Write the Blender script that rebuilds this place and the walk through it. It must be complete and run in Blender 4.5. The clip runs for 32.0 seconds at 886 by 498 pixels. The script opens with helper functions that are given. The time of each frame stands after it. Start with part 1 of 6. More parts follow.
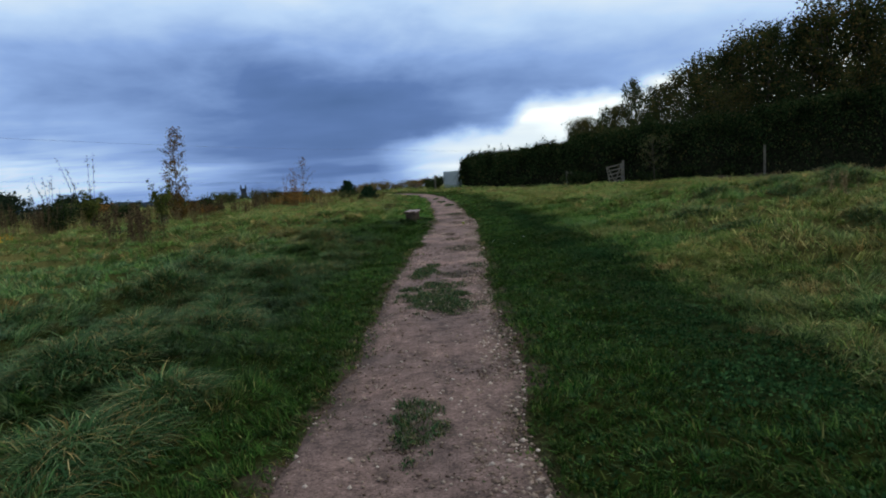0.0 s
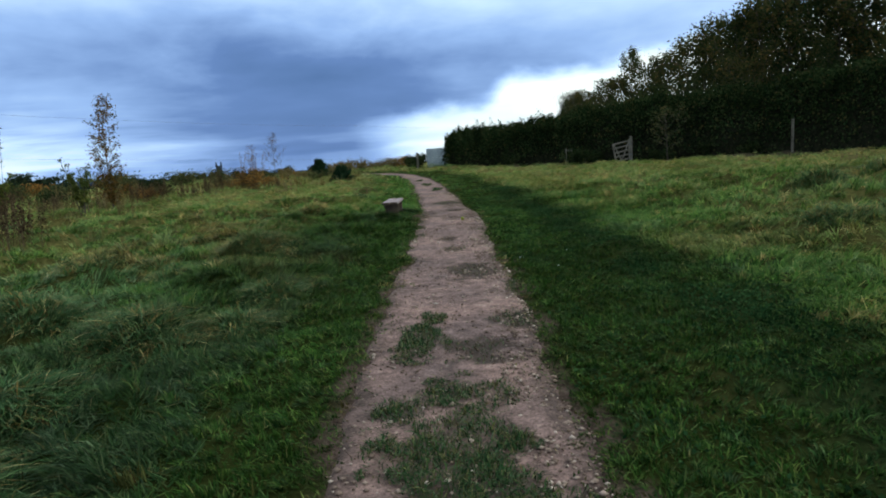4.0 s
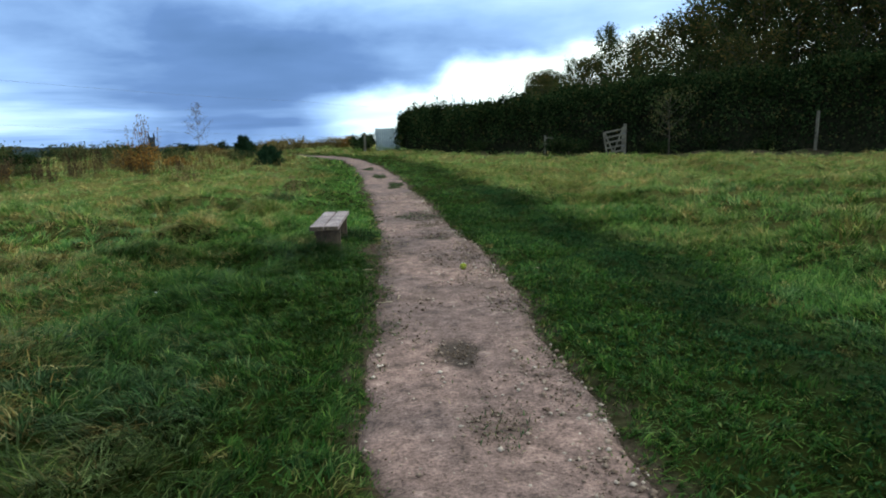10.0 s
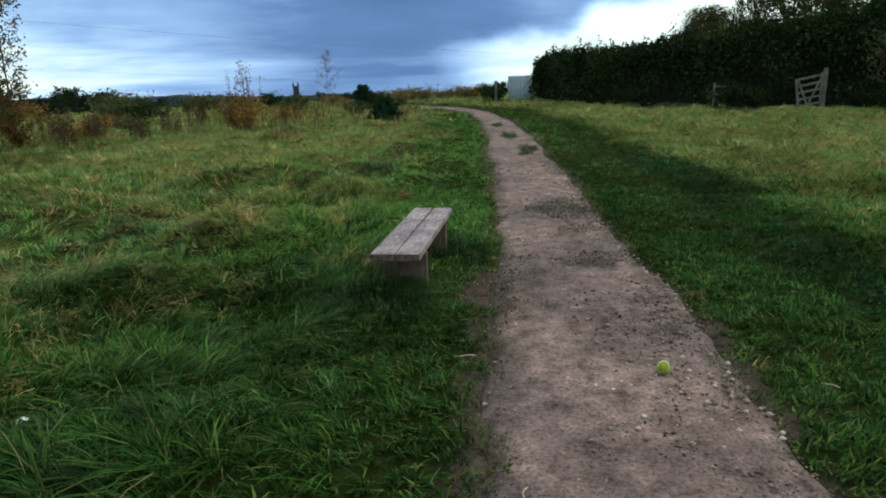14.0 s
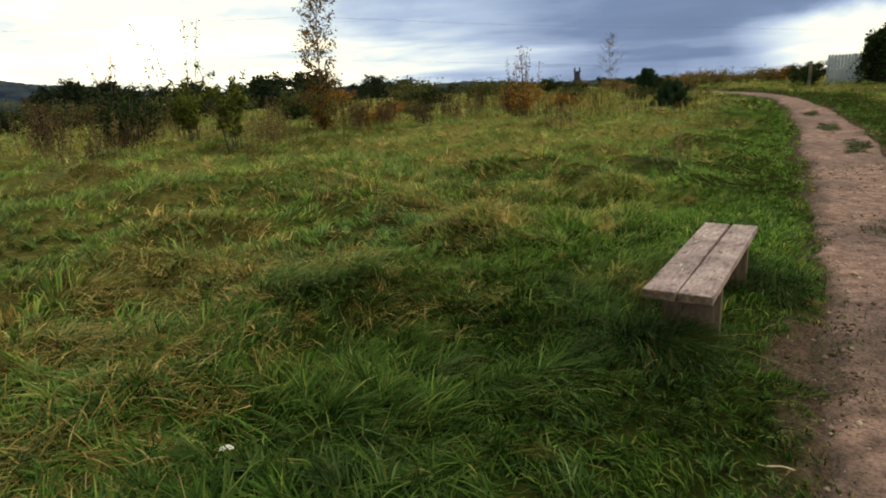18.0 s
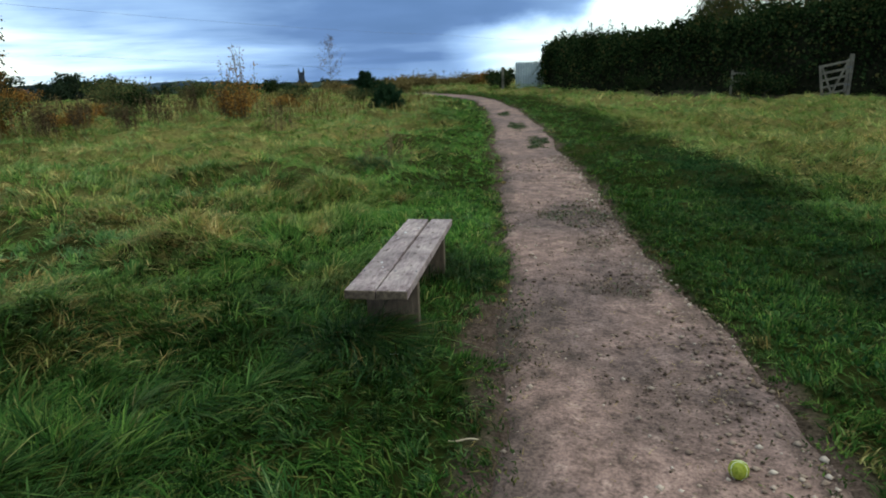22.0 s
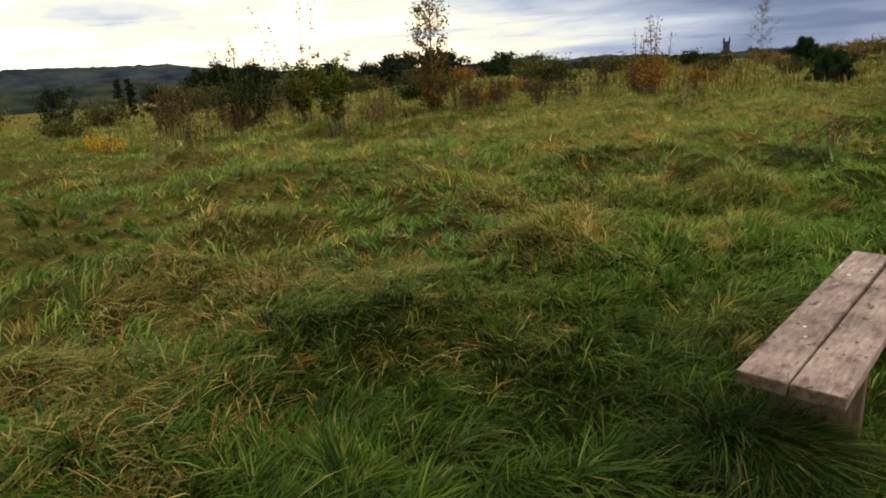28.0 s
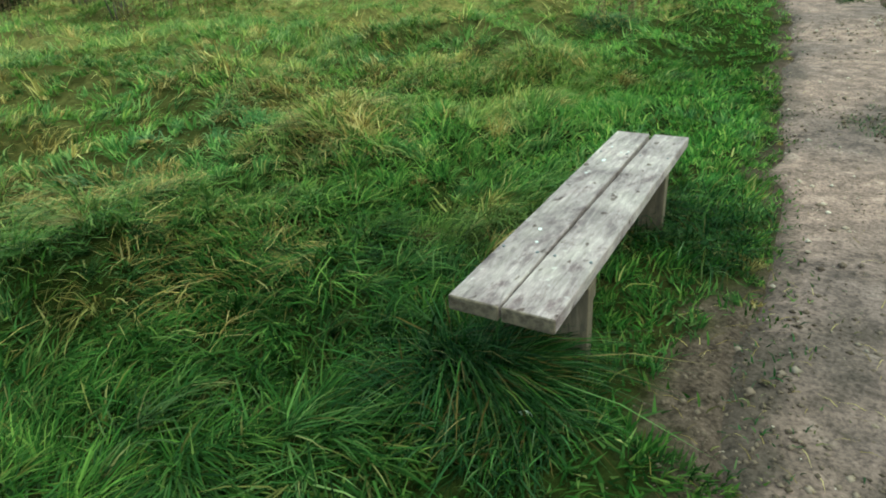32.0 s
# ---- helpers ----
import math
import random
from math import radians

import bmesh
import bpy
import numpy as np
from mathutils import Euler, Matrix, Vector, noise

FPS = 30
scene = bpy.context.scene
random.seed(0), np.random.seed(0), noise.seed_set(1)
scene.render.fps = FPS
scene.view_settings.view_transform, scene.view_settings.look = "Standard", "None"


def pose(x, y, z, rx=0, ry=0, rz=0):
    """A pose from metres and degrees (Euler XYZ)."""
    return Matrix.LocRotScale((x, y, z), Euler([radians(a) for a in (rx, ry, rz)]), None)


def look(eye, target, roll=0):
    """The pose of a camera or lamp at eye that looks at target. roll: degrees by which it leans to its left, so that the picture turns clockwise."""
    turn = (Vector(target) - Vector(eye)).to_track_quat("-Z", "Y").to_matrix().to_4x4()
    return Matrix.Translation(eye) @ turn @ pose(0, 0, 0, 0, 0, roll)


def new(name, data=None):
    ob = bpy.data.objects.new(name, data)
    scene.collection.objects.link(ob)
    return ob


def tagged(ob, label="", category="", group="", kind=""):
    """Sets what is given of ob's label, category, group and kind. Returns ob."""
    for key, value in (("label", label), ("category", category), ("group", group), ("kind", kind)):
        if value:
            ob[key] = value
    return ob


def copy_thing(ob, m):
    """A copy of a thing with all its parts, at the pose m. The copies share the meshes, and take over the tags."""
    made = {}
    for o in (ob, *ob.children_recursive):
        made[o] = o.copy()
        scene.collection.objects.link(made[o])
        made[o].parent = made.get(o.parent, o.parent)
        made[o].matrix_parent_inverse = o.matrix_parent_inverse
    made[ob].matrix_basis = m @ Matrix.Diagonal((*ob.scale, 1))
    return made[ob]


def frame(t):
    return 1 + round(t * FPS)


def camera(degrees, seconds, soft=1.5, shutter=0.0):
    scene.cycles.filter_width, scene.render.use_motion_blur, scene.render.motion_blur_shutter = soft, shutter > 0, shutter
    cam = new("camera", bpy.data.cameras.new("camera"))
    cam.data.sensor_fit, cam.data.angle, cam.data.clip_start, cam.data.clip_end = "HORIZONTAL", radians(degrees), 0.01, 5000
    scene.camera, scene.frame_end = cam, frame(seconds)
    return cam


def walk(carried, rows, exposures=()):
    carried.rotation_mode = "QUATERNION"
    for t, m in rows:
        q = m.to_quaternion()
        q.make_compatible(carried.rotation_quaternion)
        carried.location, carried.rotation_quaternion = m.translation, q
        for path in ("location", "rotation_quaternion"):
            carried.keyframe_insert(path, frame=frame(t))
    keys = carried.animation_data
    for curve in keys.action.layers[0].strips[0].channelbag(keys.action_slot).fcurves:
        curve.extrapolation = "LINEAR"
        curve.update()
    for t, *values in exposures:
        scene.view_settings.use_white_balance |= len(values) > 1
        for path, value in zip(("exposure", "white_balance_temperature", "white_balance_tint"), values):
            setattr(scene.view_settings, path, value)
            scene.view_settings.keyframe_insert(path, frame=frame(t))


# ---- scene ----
cam = camera(69.5, 32.0, soft=1.9)
METRES, EYE, TILT, LEAN, TURN = 18.1, 1.5, 0.0, 0.0, 2.8
ROWS = [
    (0.0, 0.0, 0.0, 0.0, -0.47, -6.99, 3.87),
    (0.5, -0.0029, 0.0335, -0.0022, -4.1, -6.36, 0.72),
    (1.0, -0.003, 0.0661, -0.0036, -2.43, -8.24, 4.13),
    (1.5, -0.0015, 0.0966, 0.0009, -1.45, -8.11, 3.12),
    (2.0, -0.003, 0.1255, 0.0015, -5.17, -7.55, 2.77),
    (2.5, -0.0019, 0.1566, 0.0014, 2.27, -6.77, 3.98),
    (3.0, -0.004, 0.1877, 0.0001, 0.98, -6.71, 2.61),
    (3.5, -0.0084, 0.2199, 0.001, -3.05, -9.28, 4.13),
    (5.5, -0.0225, 0.3459, -0.0006, 1.78, -8.33, 2.0),
    (6.0, -0.0263, 0.3749, -0.0009, -1.88, -12.92, 3.18),
    (6.5, -0.0249, 0.4065, 0.0005, -0.78, -13.43, 1.85),
    (7.0, -0.0281, 0.4355, 0.0007, -3.85, -12.54, 3.67),
    (7.5, -0.0259, 0.4641, -0.0003, -3.17, -14.15, 3.89),
    (8.0, -0.0246, 0.4919, 0.0012, -4.55, -12.04, 3.09),
    (8.5, -0.0255, 0.5207, 0.0004, -10.29, -13.38, 2.1),
    (9.0, -0.0224, 0.5512, 0.0022, -6.62, -13.97, 2.09),
    (9.5, -0.0218, 0.5796, 0.0022, -8.24, -12.21, 0.84),
    (10.0, -0.0221, 0.6062, 0.0016, -7.13, -10.97, 1.45),
    (10.5, -0.0192, 0.634, 0.0023, -1.74, -12.99, 3.32),
    (11.0, -0.0171, 0.6626, 0.0014, -6.23, -14.89, 3.18),
    (11.5, -0.0123, 0.6887, 0.0011, -2.26, -14.0, 3.32),
    (12.0, -0.0105, 0.7157, -0.0007, -2.77, -14.74, 1.32),
    (12.5, -0.0099, 0.7403, -0.0007, -2.81, -16.72, 3.71),
    (13.0, -0.0062, 0.7663, 0.0004, 1.96, -15.68, 4.12),
    (13.5, -0.0094, 0.7878, -0.0, 2.93, -13.84, 0.11),
    (14.0, -0.0125, 0.8035, 0.0002, 4.6, -15.09, 1.79),
    (14.5, -0.0123, 0.8185, -0.0, 15.61, -15.4, 4.52),
    (15.0, -0.0152, 0.8305, -0.0017, 17.29, -18.01, 3.41),
    (15.5, -0.0242, 0.8423, -0.0005, 18.23, -16.51, 3.43),
    (17.5, -0.024, 0.8503, -0.0004, 29.73, -15.0, 3.2),
    (18.0, -0.0244, 0.8513, -0.0008, 28.65, -15.36, 2.84),
    (18.5, -0.0236, 0.8525, -0.0007, 26.49, -15.92, 3.56),
    (19.0, -0.021, 0.8536, -0.0005, 19.04, -16.59, 2.52),
    (19.5, -0.0159, 0.8553, 0.0008, 6.69, -14.2, 1.49),
    (20.0, -0.0146, 0.8554, 0.0018, 1.04, -12.38, 1.01),
    (20.5, -0.0142, 0.8553, 0.0007, 0.13, -14.65, 1.49),
    (21.0, -0.0139, 0.8554, 0.0003, -0.37, -16.43, 1.93),
    (21.5, -0.0146, 0.8541, 0.0005, 2.9, -16.29, 1.96),
    (22.0, -0.0136, 0.8563, 0.0001, 5.14, -16.22, 1.73),
    (22.5, -0.0142, 0.8564, -0.0004, 5.01, -17.13, 1.82),
    (23.0, -0.0148, 0.8563, -0.0001, 5.21, -16.98, 2.2),
    (23.5, -0.0193, 0.8545, 0.0016, 15.04, -14.38, 3.27),
    (24.0, -0.0239, 0.8527, 0.0017, 27.89, -13.58, 3.78),
    (24.5, -0.0257, 0.8514, 0.0015, 34.48, -13.25, 3.8),
    (25.0, -0.0257, 0.8516, 0.0011, 34.45, -14.13, 3.68),
    (25.5, -0.0242, 0.8533, 0.0001, 33.33, -15.84, 4.86),
    (27.5, -0.0323, 0.8926, -0.0012, 34.54, -18.33, 5.4),
    (28.0, -0.0276, 0.9078, -0.0006, 40.17, -16.66, 4.12),
    (28.5, -0.0262, 0.9202, -0.0021, 37.62, -18.76, 4.69),
    (29.0, -0.0262, 0.9337, -0.0036, 33.92, -19.43, 3.75),
    (29.5, -0.0249, 0.9413, -0.0052, 27.8, -24.3, 2.94),
    (30.0, -0.0211, 0.946, -0.0054, 29.58, -24.91, 4.28),
    (30.5, -0.0172, 0.9489, -0.0058, 28.54, -26.88, 5.02),
    (31.0, -0.0163, 0.949, -0.0058, 27.33, -25.57, 3.7),
    (31.5, -0.0169, 0.9485, -0.0062, 27.16, -27.45, 3.76),
    (32.0, -0.0166, 0.9478, -0.0062, 26.76, -27.97, 4.07),
]
EXPOSURES = [(0.0, -0.62, 6150, 1), (0.7, -0.42, 6350, -1), (1.5, -0.34, 6250, -3), (3.5, -0.32, 6200, -3), (6.0, -0.02, 6150, -9), (10.0, 0.02, 6200, -9), (11.0, -0.08, 6200, -12), (12.2, -0.18, 6200, -10), (13.2, -0.02, 6300, -10), (14.0, -0.28, 6200, -10), (15.0, -0.24, 7000, -8),
             (17.5, -0.16, 9000, 1), (18.3, -0.16, 9000, 0), (19.1, -0.28, 8500, -6), (20.0, -0.42, 6500, -9), (20.9, -0.16, 6350, -10), (23.0, -0.16, 6400, -8), (24.0, -0.28, 7500, -3), (25.1, -0.18, 10000, 7), (28.2, -0.22, 10000, 6), (29.0, -0.36, 9400, 3), (29.7, 0.55, 7400, -20), (31.0, 0.68, 6700, -22), (32.0, 0.66, 6400, -31)]
walk(cam, [(t, pose(0, 0, EYE, TILT, LEAN, TURN) @ pose(METRES * x, METRES * y, METRES * z, 90 + pitch, roll, yaw)) for t, x, y, z, yaw, pitch, roll in ROWS],
     exposures=EXPOSURES)

# ---------------------------------------------------------------- sky, sun
SUN_AZ, SUN_EL = radians(72), radians(58)          # clockwise from +y


def make_world():
    w = bpy.data.worlds.new("sky")
    scene.world = w
    w.use_nodes = True
    nt = w.node_tree
    nt.nodes.clear()

    def nd(kind, **kw):
        n = nt.nodes.new(kind)
        for k, v in kw.items():
            n.inputs[k].default_value = v
        return n

    def m(op, a, b=None, c=None):
        n = nt.nodes.new("ShaderNodeMath")
        n.operation = op
        for i, v in enumerate((a, b, c)):
            if v is None:
                continue
            if isinstance(v, (int, float)):
                n.inputs[i].default_value = v
            else:
                nt.links.new(v, n.inputs[i])
        return n.outputs[0]

    def step(v, lo, hi):
        n = nt.nodes.new("ShaderNodeMapRange")
        n.interpolation_type = "SMOOTHSTEP"
        nt.links.new(v, n.inputs[0])
        n.inputs[1].default_value, n.inputs[2].default_value = lo, hi
        return n.outputs[0]

    co = nt.nodes.new("ShaderNodeTexCoord")
    sep = nt.nodes.new("ShaderNodeSeparateXYZ")
    nt.links.new(co.outputs["Generated"], sep.inputs[0])
    x, y, z = sep.outputs
    az = m("MULTIPLY", m("ARCTAN2", x, y), 57.2958)
    el = m("MULTIPLY", m("ARCSINE", z), 57.2958)
    # cloud deck seen in perspective
    zz = m("ADD", m("MAXIMUM", z, 0.0), 0.10)
    px, py = m("DIVIDE", x, zz), m("DIVIDE", y, zz)
    comb = nt.nodes.new("ShaderNodeCombineXYZ")
    nt.links.new(px, comb.inputs[0])
    nt.links.new(py, comb.inputs[1])
    n1 = nd("ShaderNodeTexNoise", Scale=0.5, Detail=5.0, Roughness=0.48, Distortion=0.0)
    nt.links.new(comb.outputs[0], n1.inputs["Vector"])
    # low streaks
    comb2 = nt.nodes.new("ShaderNodeCombineXYZ")
    nt.links.new(m("MULTIPLY", az, 0.035), comb2.inputs[0])
    nt.links.new(m("MULTIPLY", el, 0.36), comb2.inputs[1])
    n2 = nd("ShaderNodeTexNoise", Scale=1.6, Detail=6.0, Roughness=0.6, Distortion=0.4)
    nt.links.new(comb2.outputs[0], n2.inputs["Vector"])
    comb3 = nt.nodes.new("ShaderNodeCombineXYZ")
    nt.links.new(m("MULTIPLY", az, 0.10), comb3.inputs[0])
    nt.links.new(m("MULTIPLY", el, 0.22), comb3.inputs[1])
    n3 = nd("ShaderNodeTexNoise", Scale=1.1, Detail=6.0, Roughness=0.5, Distortion=0.2)
    nt.links.new(comb3.outputs[0], n3.inputs["Vector"])
    s1 = m("SUBTRACT", n1.outputs[0], 0.5)
    s2 = m("SUBTRACT", n2.outputs[0], 0.5)
    s3 = m("SUBTRACT", n3.outputs[0], 0.5)
    wob = m("MULTIPLY", s3, 7.0)
    # dark rain bank low ahead
    azb = m("ADD", az, 14.0)
    bank = m("MULTIPLY", m("EXPONENT", m("MULTIPLY", m("POWER", m("DIVIDE", azb, 22.0), 2.0), -1.0)),
             m("EXPONENT", m("MULTIPLY", m("POWER", m("DIVIDE", m("SUBTRACT", m("ADD", el, wob), 4.5), 7.5), 2.0), -1.0)))
    # torn bright edge of the cloud, ahead and to the right of the track
    comb4 = nt.nodes.new("ShaderNodeCombineXYZ")
    nt.links.new(m("MULTIPLY", az, 0.22), comb4.inputs[0])
    nt.links.new(m("MULTIPLY", el, 0.34), comb4.inputs[1])
    n4 = nd("ShaderNodeTexNoise", Scale=1.3, Detail=6.0, Roughness=0.5)
    nt.links.new(comb4.outputs[0], n4.inputs["Vector"])
    bulge = m("MULTIPLY", m("SUBTRACT", n4.outputs[0], 0.5), 2.6)
    lift = m("ADD", m("ADD", 3.1, m("MULTIPLY", step(az, 2.4, 6.4), 2.4)), m("ADD", m("MULTIPLY", m("MAXIMUM", m("SUBTRACT", az, 12.0), 0.0), 0.15), bulge))
    d = m("SUBTRACT", el, lift)
    gap = m("MULTIPLY", m("MULTIPLY", step(d, 1.2, -0.9), step(m("ADD", az, m("MULTIPLY", wob, 0.8)), -8.5, -1.5)),
            step(az, 60.0, 22.0))
    # pale western sky
    west = m("MULTIPLY", step(m("ADD", az, m("MULTIPLY", wob, 1.2)), -26.0, -54.0), step(el, 30.0, 4.0))
    lowl = m("MULTIPLY", step(az, -10.0, -34.0), step(el, 7.0, 0.5))
    high = step(el, 7.0, 18.0)
    L = m("ADD", 0.58, m("MULTIPLY", s1, 0.6))
    L = m("ADD", L, m("MULTIPLY", s3, 0.22))
    L = m("ADD", L, m("MULTIPLY", m("MULTIPLY", s2, lowl), 1.0))
    L = m("SUBTRACT", L, m("MULTIPLY", bank, 0.37))
    L = m("ADD", L, m("MULTIPLY", gap, 0.43))
    L = m("ADD", L, m("MULTIPLY", west, m("ADD", 0.19, m("ADD", m("MULTIPLY", s3, 0.7), m("MULTIPLY", s2, 0.35)))))
    L = m("ADD", L, m("MULTIPLY", lowl, 0.16))
    L = m("ADD", L, m("MULTIPLY", high, 0.20))
    L = m("ADD", L, m("MULTIPLY", m("MULTIPLY", step(az, 6.0, 24.0), step(el, 7.0, 15.0)), 0.16))
    # unseen sky behind, added darker to dim the faces turned towards the camera
    L = m("SUBTRACT", L, m("MULTIPLY", step(m("ABSOLUTE", az), 110.0, 160.0), 0.12))
    ramp = nt.nodes.new("ShaderNodeValToRGB")
    nt.links.new(L, ramp.inputs[0])
    e = ramp.color_ramp.elements
    e[0].position, e[0].color = 0.0, (0.07, 0.13, 0.30, 1)
    e[1].position, e[1].color = 1.0, (1.7, 1.65, 1.6, 1)
    for p, c in ((0.28, (0.135, 0.215, 0.475)), (0.48, (0.33, 0.46, 0.82)), (0.66, (0.60, 0.74, 1.02)), (0.84, (0.95, 0.98, 1.04))):
        k = e.new(p)
        k.color = (*c, 1)
    sky = nt.nodes.new("ShaderNodeTexSky")
    sky.sky_type, sky.sun_disc = "NISHITA", False
    sky.sun_elevation, sky.sun_rotation = SUN_EL, SUN_AZ
    bg1 = nd("ShaderNodeBackground", Strength=0.06)
    nt.links.new(sky.outputs[0], bg1.inputs[0])
    bg2 = nd("ShaderNodeBackground", Strength=1.45)
    nt.links.new(ramp.outputs[0], bg2.inputs[0])
    mix = nd("ShaderNodeMixShader", Fac=0.93)
    nt.links.new(bg1.outputs[0], mix.inputs[1])
    nt.links.new(bg2.outputs[0], mix.inputs[2])
    out = nt.nodes.new("ShaderNodeOutputWorld")
    nt.links.new(mix.outputs[0], out.inputs[0])


make_world()
sun_data = bpy.data.lights.new("sun", "SUN")
sun_data.energy, sun_data.angle, sun_data.color = 1.5, radians(40), (1.0, 0.97, 0.93)
sun = new("sun", sun_data)
sun.matrix_world = look((60 * math.sin(SUN_AZ), 60 * math.cos(SUN_AZ), 60 * math.tan(SUN_EL)), (0, 0, 0))

# ---------------------------------------------------------------- materials
def mat_base(name, rough=0.8, spec=0.3):
    mt = bpy.data.materials.new(name)
    mt.use_nodes = True
    nt = mt.node_tree
    b = nt.nodes["Principled BSDF"]
    b.inputs["Roughness"].default_value = rough
    b.inputs["Specular IOR Level"].default_value = spec
    return mt, nt, b


def ramp_of(nt, fac, stops):
    r = nt.nodes.new("ShaderNodeValToRGB")
    nt.links.new(fac, r.inputs[0])
    e = r.color_ramp.elements
    e[0].position, e[0].color = stops[0][0], (*stops[0][1], 1)
    e[1].position, e[1].color = stops[-1][0], (*stops[-1][1], 1)
    for p, c in stops[1:-1]:
        e.new(p).color = (*c, 1)
    return r.outputs[0]


def noise_of(nt, scale, detail=5.0, rough=0.6, stretch=(1, 1, 1), kind="Object", dist=0.0):
    co = nt.nodes.new("ShaderNodeTexCoord")
    mp = nt.nodes.new("ShaderNodeMapping")
    mp.inputs["Scale"].default_value = stretch
    nt.links.new(co.outputs[kind], mp.inputs[0])
    n = nt.nodes.new("ShaderNodeTexNoise")
    n.inputs["Scale"].default_value, n.inputs["Detail"].default_value = scale, detail
    n.inputs["Roughness"].default_value, n.inputs["Distortion"].default_value = rough, dist
    nt.links.new(mp.outputs[0], n.inputs["Vector"])
    return n.outputs[0]


def mixc(nt, fac, a, b, mode="MIX"):
    n = nt.nodes.new("ShaderNodeMix")
    n.data_type, n.blend_type = "RGBA", mode
    for i, v in ((0, fac), (6, a), (7, b)):
        if isinstance(v, (int, float)):
            n.inputs[i].default_value = v
        elif isinstance(v, tuple):
            n.inputs[i].default_value = (*v, 1)
        else:
            nt.links.new(v, n.inputs[i])
    return n.outputs[2]


def bump_of(nt, b, h, strength=0.5, dist=0.01):
    n = nt.nodes.new("ShaderNodeBump")
    n.inputs["Strength"].default_value, n.inputs["Distance"].default_value = strength, dist
    nt.links.new(h, n.inputs["Height"])
    nt.links.new(n.outputs[0], b.inputs["Normal"])


def attr_of(nt, name):
    a = nt.nodes.new("ShaderNodeAttribute")
    a.attribute_name = name
    return a.outputs["Fac"]


def island_of(nt):
    return nt.nodes.new("ShaderNodeNewGeometry").outputs["Random Per Island"]


def leafy(name, stops, rough=0.6, through_=0.25, var=0.5):
    """Leaves: colour by leaf, light passing through."""
    mt, nt, b = mat_base(name, max(rough, 0.7), 0.0)
    c = ramp_of(nt, island_of(nt), stops)
    n = noise_of(nt, 0.9, 3.0)
    c = mixc(nt, 1.0, c, ramp_of(nt, n, [(0.3, (1 - var,) * 3), (0.7, (1 + var,) * 3)]), "MULTIPLY")
    nt.links.new(c, b.inputs["Base Color"])
    tr = nt.nodes.new("ShaderNodeBsdfTranslucent")
    nt.links.new(c, tr.inputs[0])
    mx = nt.nodes.new("ShaderNodeMixShader")
    mx.inputs[0].default_value = through_
    nt.links.new(b.outputs[0], mx.inputs[1])
    nt.links.new(tr.outputs[0], mx.inputs[2])
    nt.links.new(mx.outputs[0], nt.nodes["Material Output"].inputs[0])
    return mt


def make_grass_mat():
    """Damp blades: 'dry' from green to straw, 'grey' to glaucous, 'mud' to soiled, 'tone' from deep to pale, all per blade."""
    mt, nt, b = mat_base("grass_blades", 0.6, 0.03)
    rnd = island_of(nt)
    green = ramp_of(nt, rnd, [(0.0, (0.012, 0.042, 0.007)), (0.5, (0.038, 0.103, 0.017)), (0.85, (0.084, 0.160, 0.029)), (1.0, (0.155, 0.21, 0.046))])
    grey = ramp_of(nt, rnd, [(0.0, (0.019, 0.050, 0.020)), (0.7, (0.062, 0.118, 0.056)), (1.0, (0.155, 0.21, 0.125))])
    straw = ramp_of(nt, rnd, [(0.0, (0.085, 0.057, 0.018)), (0.6, (0.22, 0.16, 0.054)), (1.0, (0.40, 0.32, 0.15))])
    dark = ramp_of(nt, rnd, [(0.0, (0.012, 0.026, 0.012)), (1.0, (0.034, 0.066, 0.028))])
    c = mixc(nt, attr_of(nt, "grey"), green, grey)
    c = mixc(nt, attr_of(nt, "dry"), c, straw)
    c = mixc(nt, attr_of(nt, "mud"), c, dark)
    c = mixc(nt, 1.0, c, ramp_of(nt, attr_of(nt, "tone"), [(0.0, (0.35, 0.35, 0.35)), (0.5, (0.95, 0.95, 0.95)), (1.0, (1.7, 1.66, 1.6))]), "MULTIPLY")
    nt.links.new(c, b.inputs["Base Color"])
    tr = nt.nodes.new("ShaderNodeBsdfTranslucent")
    nt.links.new(c, tr.inputs[0])
    mx = nt.nodes.new("ShaderNodeMixShader")
    mx.inputs[0].default_value = 0.30
    nt.links.new(b.outputs[0], mx.inputs[1])
    nt.links.new(tr.outputs[0], mx.inputs[2])
    nt.links.new(mx.outputs[0], nt.nodes["Material Output"].inputs[0])
    return mt


